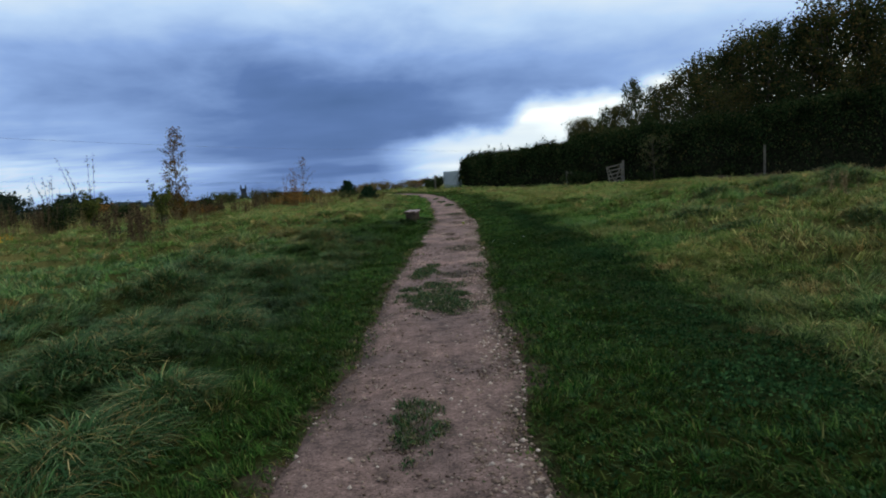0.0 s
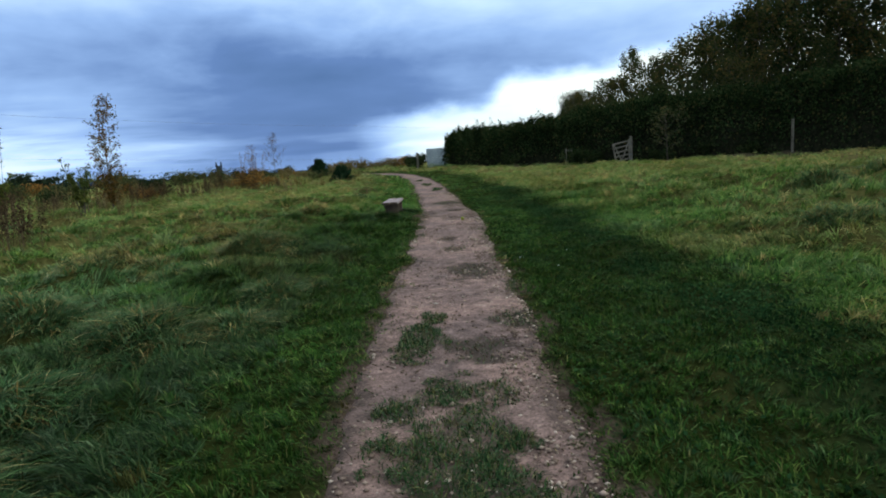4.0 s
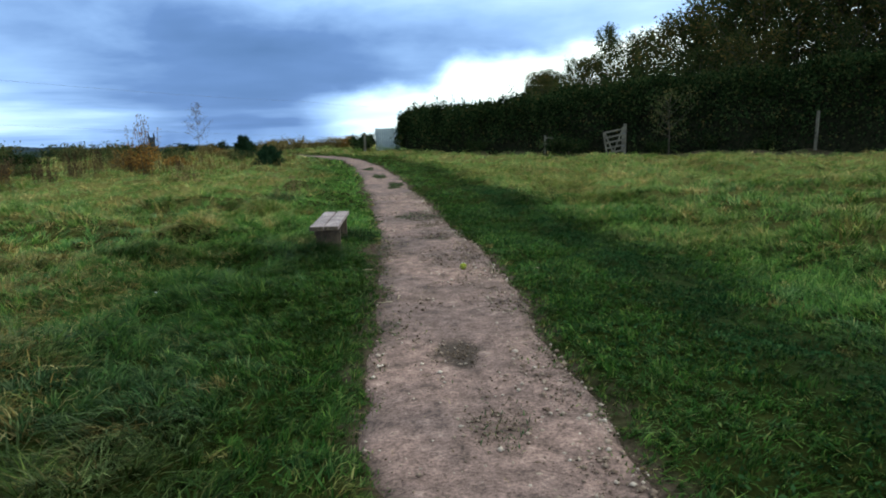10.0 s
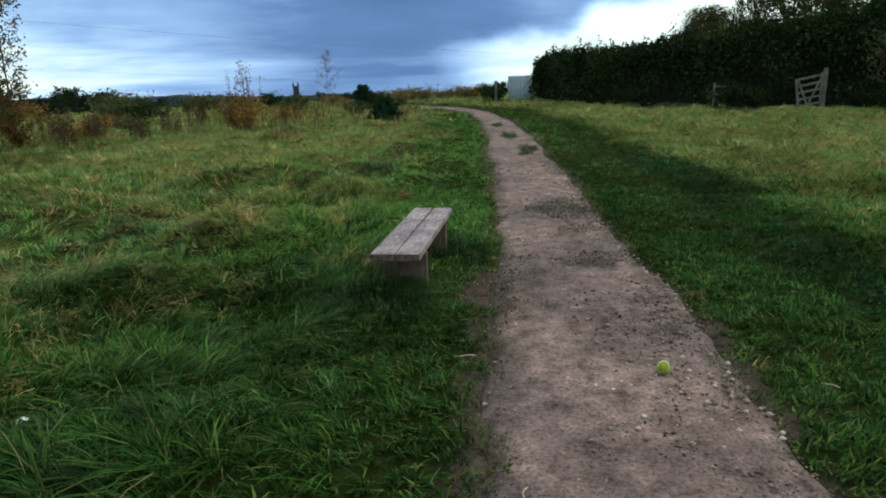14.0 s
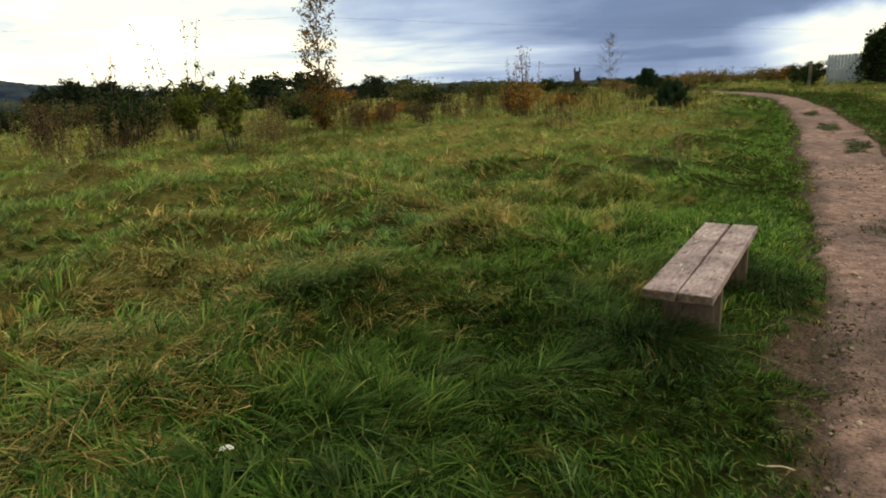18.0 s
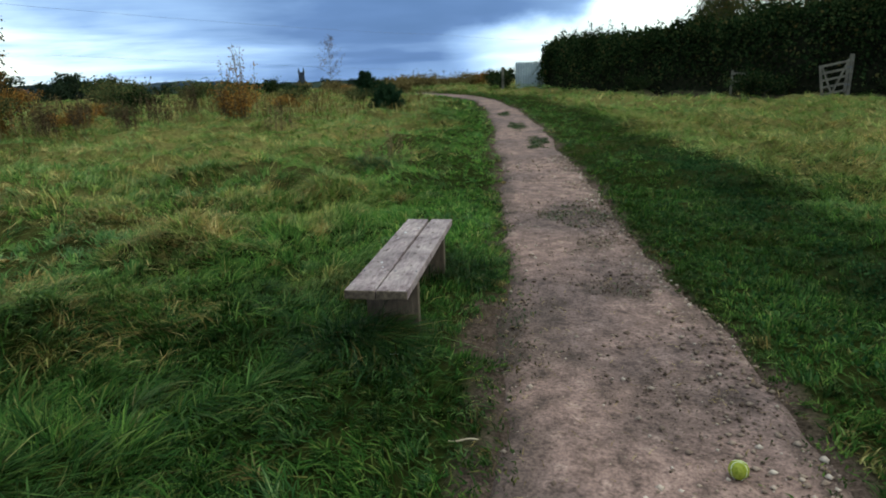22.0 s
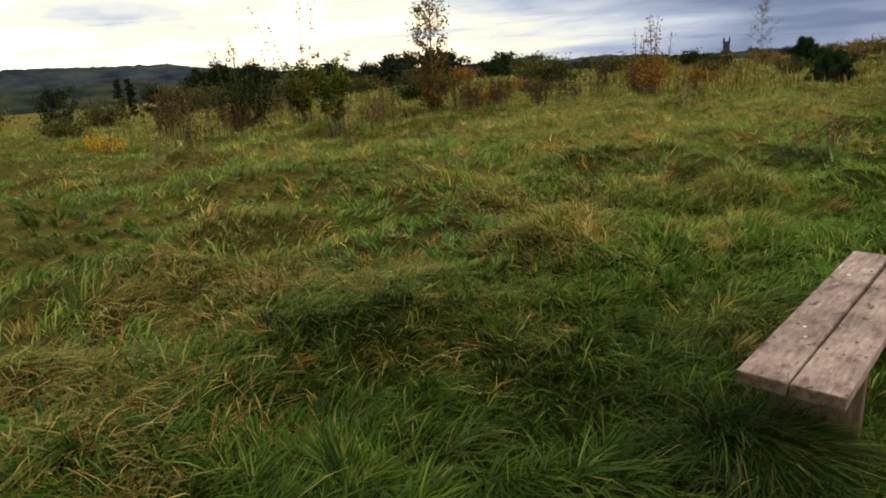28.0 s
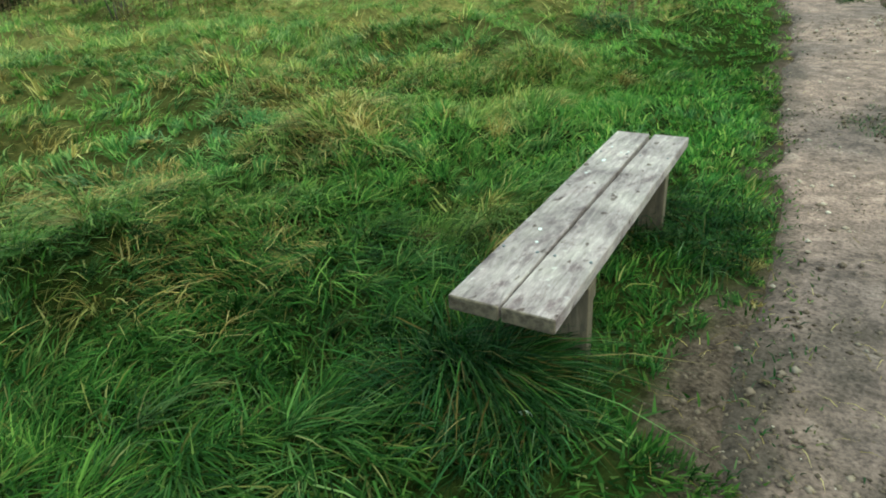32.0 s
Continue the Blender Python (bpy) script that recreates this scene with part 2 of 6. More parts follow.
def make_ground_mat():
    mt, nt, b = mat_base("turf_soil", 1.0, 0.0)
    n1 = noise_of(nt, 0.35, 6.0, 0.65)
    n2 = noise_of(nt, 14.0, 6.0, 0.7)
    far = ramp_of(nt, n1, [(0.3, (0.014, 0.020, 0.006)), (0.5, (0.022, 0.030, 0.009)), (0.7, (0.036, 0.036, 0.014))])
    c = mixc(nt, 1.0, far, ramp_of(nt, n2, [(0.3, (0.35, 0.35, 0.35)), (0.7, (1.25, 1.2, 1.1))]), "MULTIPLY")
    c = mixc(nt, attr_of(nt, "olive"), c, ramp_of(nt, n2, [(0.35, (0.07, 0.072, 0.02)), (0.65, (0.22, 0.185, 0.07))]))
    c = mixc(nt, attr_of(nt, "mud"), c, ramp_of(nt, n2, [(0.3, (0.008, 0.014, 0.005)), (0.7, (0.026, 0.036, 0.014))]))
    n3 = noise_of(nt, 60.0, 5.0, 0.7)
    bare = mixc(nt, 1.0, ramp_of(nt, n2, [(0.3, (0.030, 0.022, 0.019)), (0.7, (0.115, 0.082, 0.070))]), ramp_of(nt, n3, [(0.35, (0.45, 0.45, 0.45)), (0.65, (1.35, 1.32, 1.28))]), "MULTIPLY")
    c = mixc(nt, attr_of(nt, "soil"), c, bare)
    nt.links.new(c, b.inputs["Base Color"])
    bump_of(nt, b, n2, 0.9, 0.03)
    return mt


def make_path_mat():
    """Trodden pinkish earth: worn pale crown, grit, dark specks and damp stains."""
    mt, nt, b = mat_base("trodden_earth", 0.95, 0.08)
    big = noise_of(nt, 0.9, 5.0, 0.6)
    mid = noise_of(nt, 7.0, 8.0, 0.72)
    fine = noise_of(nt, 55.0, 5.0, 0.7)
    speck = noise_of(nt, 24.0, 3.0, 0.5, dist=0.4)
    c = ramp_of(nt, mid, [(0.34, (0.062, 0.044, 0.040)), (0.47, (0.140, 0.095, 0.088)), (0.58, (0.195, 0.132, 0.122)), (0.70, (0.30, 0.215, 0.195))])
    c = mixc(nt, 1.0, c, ramp_of(nt, big, [(0.36, (0.70, 0.72, 0.74)), (0.62, (1.2, 1.16, 1.12))]), "MULTIPLY")
    c = mixc(nt, 1.0, c, ramp_of(nt, fine, [(0.34, (0.48, 0.48, 0.48)), (0.5, (1.0, 1.0, 1.0)), (0.66, (1.35, 1.33, 1.3))]), "MULTIPLY")
    c = mixc(nt, ramp_of(nt, speck, [(0.64, (0, 0, 0)), (0.70, (0.6, 0.6, 0.6))]), c, (0.05, 0.038, 0.03))
    c = mixc(nt, attr_of(nt, "mud"), c, ramp_of(nt, fine, [(0.3, (0.014, 0.011, 0.009)), (0.7, (0.066, 0.050, 0.042))]))
    nt.links.new(c, b.inputs["Base Color"])
    bump_of(nt, b, mixc(nt, 0.6, mid, fine), 0.8, 0.014)
    return mt


def make_wood(name, dark, light, lichen=0.0, axis=(6, 1, 6), ends=0.0, stains=False):
    mt, nt, b = mat_base(name, 0.8, 0.25)
    grain = noise_of(nt, 9.0, 8.0, 0.7, axis, dist=0.6)
    blot = noise_of(nt, 3.0, 4.0, 0.6)
    c = ramp_of(nt, grain, [(0.3, dark), (0.55, tuple((a + d) / 2 for a, d in zip(dark, light))), (0.72, light)])
    c = mixc(nt, 1.0, c, ramp_of(nt, blot, [(0.3, (0.5, 0.46, 0.48)), (0.6, (1.05, 1.02, 1.02)), (0.75, (1.2, 1.16, 1.14))]), "MULTIPLY")
    if lichen:
        sp = noise_of(nt, 22.0, 3.0, 0.5)
        c = mixc(nt, ramp_of(nt, sp, [(0.66, (0, 0, 0)), (0.72, (lichen,) * 3)]), c, (0.5, 0.5, 0.47))
    if stains:
        # damp purplish blotches, knots and rubbed pale patches
        k1 = noise_of(nt, 7.0, 7.0, 0.7, (1.6, 0.7, 1))
        c = mixc(nt, 1.0, c, ramp_of(nt, k1, [(0.34, (0.44, 0.34, 0.38)), (0.47, (0.98, 0.88, 0.93)), (0.66, (1.22, 1.16, 1.14))]), "MULTIPLY")
        k2 = noise_of(nt, 26.0, 2.0, 0.4, (1, 0.6, 1))
        c = mixc(nt, 1.0, c, ramp_of(nt, k2, [(0.27, (0.30, 0.24, 0.22)), (0.33, (1, 1, 1))]), "MULTIPLY")
    if ends:
        # darker mottled brown at the sawn ends of a plank
        co = nt.nodes.new("ShaderNodeTexCoord")
        sp = nt.nodes.new("ShaderNodeSeparateXYZ")
        nt.links.new(co.outputs["Object"], sp.inputs[0])
        ab = nt.nodes.new("ShaderNodeMath")
        ab.operation = "ABSOLUTE"
        nt.links.new(sp.outputs[1], ab.inputs[0])
        fl = noise_of(nt, 30.0, 4.0)
        c = mixc(nt, ramp_of(nt, ab.outputs[0], [(ends - 0.004, (0, 0, 0)), (ends, (1, 1, 1))]), c, ramp_of(nt, fl, [(0.35, (0.035, 0.024, 0.017)), (0.65, (0.12, 0.09, 0.065))]))
    nt.links.new(c, b.inputs["Base Color"])
    bump_of(nt, b, grain, 0.6, 0.004)
    return mt


def make_bark(name, dark, light, scale=12.0):
    mt, nt, b = mat_base(name, 0.95, 0.03)
    n = noise_of(nt, scale, 6.0, 0.7, (1, 1, 0.25))
    nt.links.new(ramp_of(nt, n, [(0.35, dark), (0.65, light)]), b.inputs["Base Color"])
    bump_of(nt, b, n, 0.7, 0.01)
    return mt


def make_plain(name, dark, light, scale=8.0, rough=0.7, metal=0.0, stretch=(1, 1, 1)):
    mt, nt, b = mat_base(name, rough, 0.3 if rough < 0.9 else 0.0)
    n = noise_of(nt, scale, 6.0, 0.65, stretch)
    nt.links.new(ramp_of(nt, n, [(0.35, dark), (0.65, light)]), b.inputs["Base Color"])
    b.inputs["Metallic"].default_value = metal
    bump_of(nt, b, n, 0.3, 0.003)
    return mt


M_GRASS = make_grass_mat()
M_GROUND = make_ground_mat()
M_PATH = make_path_mat()
M_SEAT = make_wood("weathered_seat_wood", (0.13, 0.112, 0.112), (0.39, 0.35, 0.343), 0.3, ends=0.884, stains=True)
M_LEG = make_wood("weathered_leg_wood", (0.050, 0.037, 0.027), (0.165, 0.127, 0.093), 0.0, (6, 6, 1))
M_GATEWOOD = make_wood("grey_gate_wood", (0.085, 0.082, 0.066), (0.19, 0.18, 0.145), 0.0, (2, 2, 2))
M_STEEL = make_plain("galvanised_steel", (0.22, 0.27, 0.31), (0.31, 0.36, 0.40), 5.0, 0.6, 0.1, (1, 1, 0.3))
M_BARK = make_bark("dark_bark", (0.03, 0.025, 0.02), (0.10, 0.085, 0.07))
M_BIRCH = make_bark("pale_bark", (0.05, 0.045, 0.04), (0.16, 0.145, 0.125))
M_STALK = make_bark("dead_stalk", (0.05, 0.038, 0.02), (0.14, 0.108, 0.06), 20.0)
M_HEDGE = leafy("hedge_leaves", [(0.0, (0.007, 0.014, 0.006)), (0.6, (0.018, 0.032, 0.012)), (0.92, (0.042, 0.056, 0.020)), (1.0, (0.075, 0.055, 0.020))], 0.5, 0.15)
# near-black, for the shade inside the hedge
M_HEDGECORE = make_plain("hedge_inner_shade", (0.006, 0.008, 0.005), (0.022, 0.022, 0.014), 6.0, 0.95)
M_WOODLEAF = leafy("wood_leaves", [(0.0, (0.018, 0.030, 0.012)), (0.55, (0.044, 0.052, 0.018)), (0.85, (0.082, 0.070, 0.023)), (1.0, (0.15, 0.09, 0.028))], 0.55, 0.4)
M_WOODGREEN = leafy("wood_green_leaves", [(0.0, (0.012, 0.024, 0.010)), (0.6, (0.030, 0.044, 0.017)), (0.95, (0.060, 0.062, 0.022)), (1.0, (0.12, 0.08, 0.028))], 0.55, 0.4)
M_BIRCHLEAF = leafy("birch_leaves", [(0.0, (0.035, 0.03, 0.010)), (0.6, (0.095, 0.062, 0.018)), (1.0, (0.20, 0.10, 0.03))], 0.5, 0.35)
M_WILLOW = leafy("willow_leaves", [(0.0, (0.032, 0.050, 0.013)), (0.6, (0.085, 0.105, 0.025)), (1.0, (0.17, 0.165, 0.04))], 0.5, 0.35)
M_PINE = leafy("pine_needles", [(0.0, (0.010, 0.026, 0.014)), (1.0, (0.03, 0.055, 0.026))], 0.6, 0.1)
M_RUST = leafy("rust_leaves", [(0.0, (0.07, 0.037, 0.013)), (0.5, (0.20, 0.098, 0.026)), (1.0, (0.28, 0.165, 0.045))], 0.65, 0.25)
M_BRAMBLE = leafy("bramble_leaves", [(0.0, (0.03, 0.045, 0.018)), (0.6, (0.06, 0.075, 0.03)), (1.0, (0.13, 0.10, 0.04))], 0.6, 0.2)
M_CLOVER = leafy("clover_leaves", [(0.0, (0.009, 0.024, 0.009)), (0.6, (0.020, 0.048, 0.017)), (1.0, (0.042, 0.080, 0.028))], 0.6, 0.15)
M_FARLEAF = leafy("far_tree_leaves", [(0.0, (0.010, 0.019, 0.012)), (1.0, (0.032, 0.044, 0.024))], 0.6, 0.1)
M_DOCK = leafy("dead_dock_heads", [(0.0, (0.022, 0.015, 0.010)), (0.6, (0.055, 0.036, 0.022)), (1.0, (0.11, 0.075, 0.042))], 0.7, 0.15)
M_SEED = leafy("seed_heads", [(0.0, (0.10, 0.075, 0.04)), (1.0, (0.24, 0.19, 0.10))], 0.7, 0.2)
# the hills' blue is the haze of distance, put into the colour
M_HILL = make_plain("hazy_hill", (0.009, 0.016, 0.031), (0.037, 0.050, 0.060), 0.011, 1.0, 0.0, (1, 1, 4))
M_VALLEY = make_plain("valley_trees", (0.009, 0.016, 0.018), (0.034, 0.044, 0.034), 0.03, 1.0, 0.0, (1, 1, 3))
M_TAN = leafy("tan_dead_growth", [(0.0, (0.06, 0.048, 0.02)), (0.5, (0.13, 0.10, 0.042)), (1.0, (0.22, 0.175, 0.08))], 0.7, 0.2)
M_RAGWORT = leafy("yellow_flowers", [(0.0, (0.30, 0.16, 0.02)), (1.0, (0.62, 0.38, 0.04))], 0.8, 0.2)
# stone blued and darkened to a far silhouette; the haze is in its colour
M_STONE = make_plain("hazed_church_stone", (0.026, 0.032, 0.046), (0.045, 0.053, 0.07), 0.4, 0.95)
M_PEBBLE = leafy("pebbles", [(0.0, (0.10, 0.07, 0.056)), (0.7, (0.22, 0.165, 0.135)), (1.0, (0.36, 0.30, 0.26))], 0.9, 0.0)
M_CRUMB = leafy("soil_crumb", [(0.0, (0.045, 0.033, 0.025)), (1.0, (0.13, 0.095, 0.075))], 0.95, 0.0)
M_FELT = make_plain("yellow_green_felt", (0.13, 0.15, 0.018), (0.25, 0.265, 0.05), 90.0, 1.0)
M_SEAM = make_plain("ball_seam", (0.5, 0.52, 0.4), (0.65, 0.66, 0.55), 30.0, 0.9)
M_FEATHER = make_plain("white_feather", (0.36, 0.37, 0.39), (0.62, 0.62, 0.63), 30.0, 0.8)
M_CABLE = make_plain("cable", (0.06, 0.065, 0.08), (0.10, 0.105, 0.12), 1.0, 0.6)
M_STICK = make_plain("dry_stick", (0.22, 0.17, 0.12), (0.42, 0.35, 0.26), 30.0, 0.9)
M_BRICK = make_plain("far_wall_plaster", (0.25, 0.22, 0.2), (0.4, 0.36, 0.33), 1.0, 0.9)
M_TILE = make_plain("far_roof_tiles", (0.08, 0.07, 0.07), (0.14, 0.11, 0.10), 1.0, 0.9)

# ---------------------------------------------------------------- helpers for shapes
RNG = np.random.default_rng(7)
LATTICE = np.random.default_rng(3).random((256, 256))


def vnoise(x, y, size, shift=0.0):
    """Smooth noise 0..1 with cells of the given size in metres."""
    u, v = np.asarray(x, float) / size + shift * 17.3, np.asarray(y, float) / size + shift * 9.1
    i, j = np.floor(u).astype(int), np.floor(v).astype(int)
    fu, fv = u - i, v - j
    fu, fv = fu * fu * (3 - 2 * fu), fv * fv * (3 - 2 * fv)
    a, b = LATTICE[i % 256, j % 256], LATTICE[(i + 1) % 256, j % 256]
    c, d = LATTICE[i % 256, (j + 1) % 256], LATTICE[(i + 1) % 256, (j + 1) % 256]
    return (a * (1 - fu) + b * fu) * (1 - fv) + (c * (1 - fu) + d * fu) * fv


def smooth(v, lo, hi):
    t = np.clip((np.asarray(v, float) - lo) / (hi - lo), 0, 1)
    return t * t * (3 - 2 * t)


PATH_Y = (-30, 0, 3, 5, 8.6, 10.2, 13, 15.4, 17.3, 19.4, 20.5, 23.5, 26.7, 30, 36.5, 42.4, 47, 50, 54)
PATH_L = (-1.10, -1.08, -1.07, -1.04, -1.12, -1.18, -1.09, -1.13, -1.16, -1.17, -1.23, -1.40, -1.66, -1.92, -2.52, -3.45, -5.4, -8.4, -13)
PATH_R = (0.40, 0.36, 0.30, 0.29, 0.18, 0.20, 0.16, 0.10, 0.19, 0.03, -0.14, -0.31, -0.55, -0.78, -1.5, -2.6, -4.2, -6.6, -11)


def path_l(y):
    return np.interp(y, PATH_Y, PATH_L) + (vnoise(y, 0 * y, 0.9, 1) - 0.5) * 0.10 + (vnoise(y, 0 * y, 0.25, 2) - 0.5) * 0.10 - 0.05 * smooth(y, 18.35, 18.75) * (1 - smooth(y, 19.15, 19.5)) + 0.08 * np.exp(-((y - 18.0) / 0.3) ** 2)


def path_r(y):
    return np.interp(y, PATH_Y, PATH_R) + (vnoise(y, 0 * y, 0.9, 3) - 0.5) * 0.12 + (vnoise(y, 0 * y, 0.25, 4) - 0.5) * 0.10


# grassy hummocks: x, y, radius, height
MOUNDS = ((-6.4, 18.87, 0.6, 0.14), (-5.75, 18.08, 0.5, 0.12), (-4.75, 18.3, 0.5, 0.09), (-4.05, 16.87, 0.5, 0.14), (-3.8, 17.5, 0.4, 0.08), (-3.9, 20.4, 0.5, 0.12), (-6.2, 21.6, 0.6, 0.14), (-11, 20.75, 0.6, 0.22),
          (-12.96, 19.6, 0.5, 0.22), (-3.33, 22.5, 0.5, 0.17), (-5.0, 21.15, 0.5, 0.13), (-4.4, 22.25, 0.5, 0.12), (-3.67, 14.6, 0.55, 0.16), (-4.1, 15.3, 0.5, 0.17), (-5.3, 13.6, 0.55, 0.14))
# shaggy domed tussocks: x, y, radius
SHAGGY = ((-3.19, 4.8, 0.55), (-3.24, 5.86, 0.45), (-2.69, 6.44, 0.45), (-2.35, 3.4, 0.5), (-3.05, 9.65, 0.5), (-2.21, 4.13, 0.35), (-2.24, 2.79, 0.35), (-2.95, 7.1, 0.45), (-4.2, 8.2, 0.5), (-4.4, 10.4, 0.45),
          (-3.7, 14.5, 0.4), (-2.5, 10.2, 0.38), (-2.43, 11.25, 0.32), (-4.0, 12.3, 0.4), (-3.36, 24.7, 0.3), (-11.7, 21.0, 0.5), (-3.35, 8.4, 0.4), (-5.2, 6.6, 0.5),
          (7.5, 16.1, 0.6), (9.2, 16.6, 0.6), (4.1, 10.2, 0.4), (4.2, 12.2, 0.4), (5.8, 15.4, 0.5), (5.0, 12.4, 0.4), (6.6, 13.6, 0.5), (8.2, 14.2, 0.55), (5.6, 8.9, 0.45))


def gz(x, y):
    """The ground's height."""
    x, y = np.asarray(x, float), np.asarray(y, float)
    r = np.hypot(x, y - 15)
    off = np.maximum(x - path_r(y), path_l(y) - x)
    rough = smooth(off, 0.0, 1.6)
    wild = np.maximum(smooth(path_l(y) - x, 0.7, 2.0), smooth(x - path_r(y), 2.4, 4.6))
    z = rough * (vnoise(x, y, 1.9, 5) - 0.5) * 0.14 + (0.42 * rough + 0.58 * wild) * (0.19 * smooth(vnoise(x, y, 0.75, 18), 0.3, 0.85) + 0.13 * (vnoise(x, y, 0.33, 6) - 0.5))
    for mx, my, mr, mh in MOUNDS + tuple((sx, sy, sr, 0.30 * sr) for sx, sy, sr in SHAGGY):
        z = z + mh * np.exp(-((x - mx) ** 2 + (y - my) ** 2) / (mr * mr) * 1.6)
    z = z + smooth(x - path_r(y), 0.5, 1.0) * (1 - smooth(x - path_r(y) - lane_edge(y), -0.6, 0.3)) * (0.05 * (vnoise(x, y, 0.22, 39) - 0.5) + 0.05 * (vnoise(x, y, 0.45, 40) - 0.5))
    z = z + (vnoise(x, y, 0.3, 7) - 0.5) * (0.012 + 0.03 * smooth(off, 0.05, 0.4))
    z = z + (0.40 * smooth(x, 2.6, 6.0) + 0.22 * smooth(x, 5.5, 12)) * (1 - smooth(y, 14, 27)) * smooth(y, -6, 6)
    fall = smooth(-x, 18, 60) * 0.6 + smooth(r, 46, 90)
    z = z - fall * 2.0 - 0.030 * np.clip(r - 70, 0, 500) - 0.02 * np.clip(r - 570, 0, 3200)
    return z


# bare and trampled spots on the path: x, y, half width, half length, how muddy, how grassy
SPOTS = ((-0.45, 3.5, 0.20, 0.50, 0.3, 1.0), (-0.48, 7.75, 0.42, 0.95, 0.6, 1.0), (-0.20, 7.05, 0.28, 0.45, 0.7, 0.6), (-0.78, 9.4, 0.22, 0.52, 0.4, 1.0),
         (-0.31, 9.15, 0.32, 0.38, 1.0, 0.35), (-0.32, 12.3, 0.38, 0.55, 1.0, 0.3), (-0.68, 10.1, 0.16, 0.26, 0.3, 1.0),
         (0.08, 9.8, 0.26, 0.40, 0.8, 0.45), (-0.45, 14.0, 0.20, 0.30, 0.3, 0.35), (-0.54, 15.05, 0.17, 0.22, 1.0, 0.1),
         (-0.45, 19.65, 0.22, 0.28, 0.7, 0.2), (-0.46, 20.8, 0.28, 0.30, 0.5, 0.3), (-0.60, 21.9, 0.42, 0.50, 0.55, 0.45), (-0.95, 27.9, 0.22, 1.0, 0.4, 0.8),
         (-1.43, 31.1, 0.22, 1.1, 0.4, 0.8), (-1.9, 35, 0.22, 1.0, 0.3, 0.6), (0.2, 11.3, 0.14, 0.3, 0.4, 0.7), (-1.2, 18.85, 0.2, 0.6, 0.35, 0.3), (-0.95, 18.7, 0.22, 0.7, 0.5, 0.12),
         (-0.2, 17.0, 0.3, 0.5, 0.3, 0.03), (-0.7, 16.6, 0.3, 0.4, 0.3, 0.03), (-0.4, 18.2, 0.35, 0.35, 0.25, 0.03))


def spots(x, y, col):
    s = np.zeros_like(x)
    edge = (vnoise(x, y, 0.12, 8) - 0.5) * 0.9 + (vnoise(x, y, 0.35, 9) - 0.5) * 0.7
    for row in SPOTS:
        d = np.hypot((x - row[0]) / row[2], (y - row[1]) / row[3]) + edge
        s = np.maximum(s, row[col] * (1 - smooth(d, 0.55, 1.15)))
    return s


def bare_by_bench(x, y):
    """Worn soil between bench and path."""
    d = np.hypot((x + 1.22) / 0.22, (y - 18.95) / 0.52) + (vnoise(x, y, 0.15, 10) - 0.5) * 0.8 + (vnoise(x, y, 0.06, 15) - 0.5) * 0.7
    return 1 - smooth(d, 0.6, 1.1)


def lane_edge(y):
    """How far from the path the trampled lane ends and the long grass begins."""
    return np.clip(2.2 - 0.018 * y, 1.4, 2.2)


def olive_of(x, y):
    """Where the field is drier and paler, away from the path."""
    left, right = smooth(path_l(y) - x, 1.0, 2.6), smooth(x - path_r(y) - lane_edge(y), -0.2, 1.3)
    far = np.clip(smooth(-x, 3.8, 7.5) * 0.6 + smooth(y, 20.5, 28) * 0.75 + right * 0.45, 0, 0.95)
    return np.maximum(left, right) * far * (0.45 + 0.55 * vnoise(x, y, 1.8, 34))


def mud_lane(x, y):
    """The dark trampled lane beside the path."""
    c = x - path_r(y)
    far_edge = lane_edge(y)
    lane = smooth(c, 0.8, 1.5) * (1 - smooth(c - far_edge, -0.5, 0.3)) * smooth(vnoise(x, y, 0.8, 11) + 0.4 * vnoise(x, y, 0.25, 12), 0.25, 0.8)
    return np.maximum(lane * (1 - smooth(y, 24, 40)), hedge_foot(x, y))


HEDGE = ((0.1, 51.0, 1.75), (0.5, 50.4, 2.0), (5.2, 44.0, 2.3), (8.4, 40.4, 2.45), (10.5, 39.3, 2.7), (13, 38.5, 3.0), (16.5, 37.4, 3.2), (19.5, 35.0, 3.3), (26, 30, 3.5), (34, 22, 3.5))


def hedge_foot(x, y):
    """The strip of bare earth along the hedge."""
    hy = np.interp(x, [p[0] for p in HEDGE], [p[1] for p in HEDGE])
    d = (hy - y) * 0.72 + (vnoise(x, y, 1.0, 17) - 0.5) * 1.2
    return (1 - smooth(d, 2.0, 3.8)) * smooth(x, 1.0, 4) * 0.95


def mesh_from(name, verts, faces_flat, per_face, mat, attrs=None, flat=False):
    """A mesh from arrays; all faces have per_face corners."""
    me = bpy.data.meshes.new(name)
    verts = np.ascontiguousarray(verts, dtype=np.float32)
    loops = np.ascontiguousarray(faces_flat, dtype=np.int32).ravel()
    n = len(loops) // per_face
    me.vertices.add(len(verts))
    me.vertices.foreach_set("co", verts.ravel())
    me.loops.add(len(loops))
    me.loops.foreach_set("vertex_index", loops)
    me.polygons.add(n)
    me.polygons.foreach_set("loop_start", np.arange(n, dtype=np.int32) * per_face)
    me.polygons.foreach_set("loop_total", np.full(n, per_face, dtype=np.int32))
    if not flat:
        me.polygons.foreach_set("use_smooth", np.ones(n, dtype=bool))
    for key, values in (attrs or {}).items():
        a = me.attributes.new(key, "FLOAT", "POINT")
        a.data.foreach_set("value", np.ascontiguousarray(values, dtype=np.float32))
    me.update(calc_edges=True)
    me.materials.append(mat)
    return me


def grid_faces(nu, nv):
    i = np.arange((nu - 1) * (nv - 1))
    a = (i // (nv - 1)) * nv + i % (nv - 1)
    return np.stack([a, a + nv, a + nv + 1, a + 1], 1)


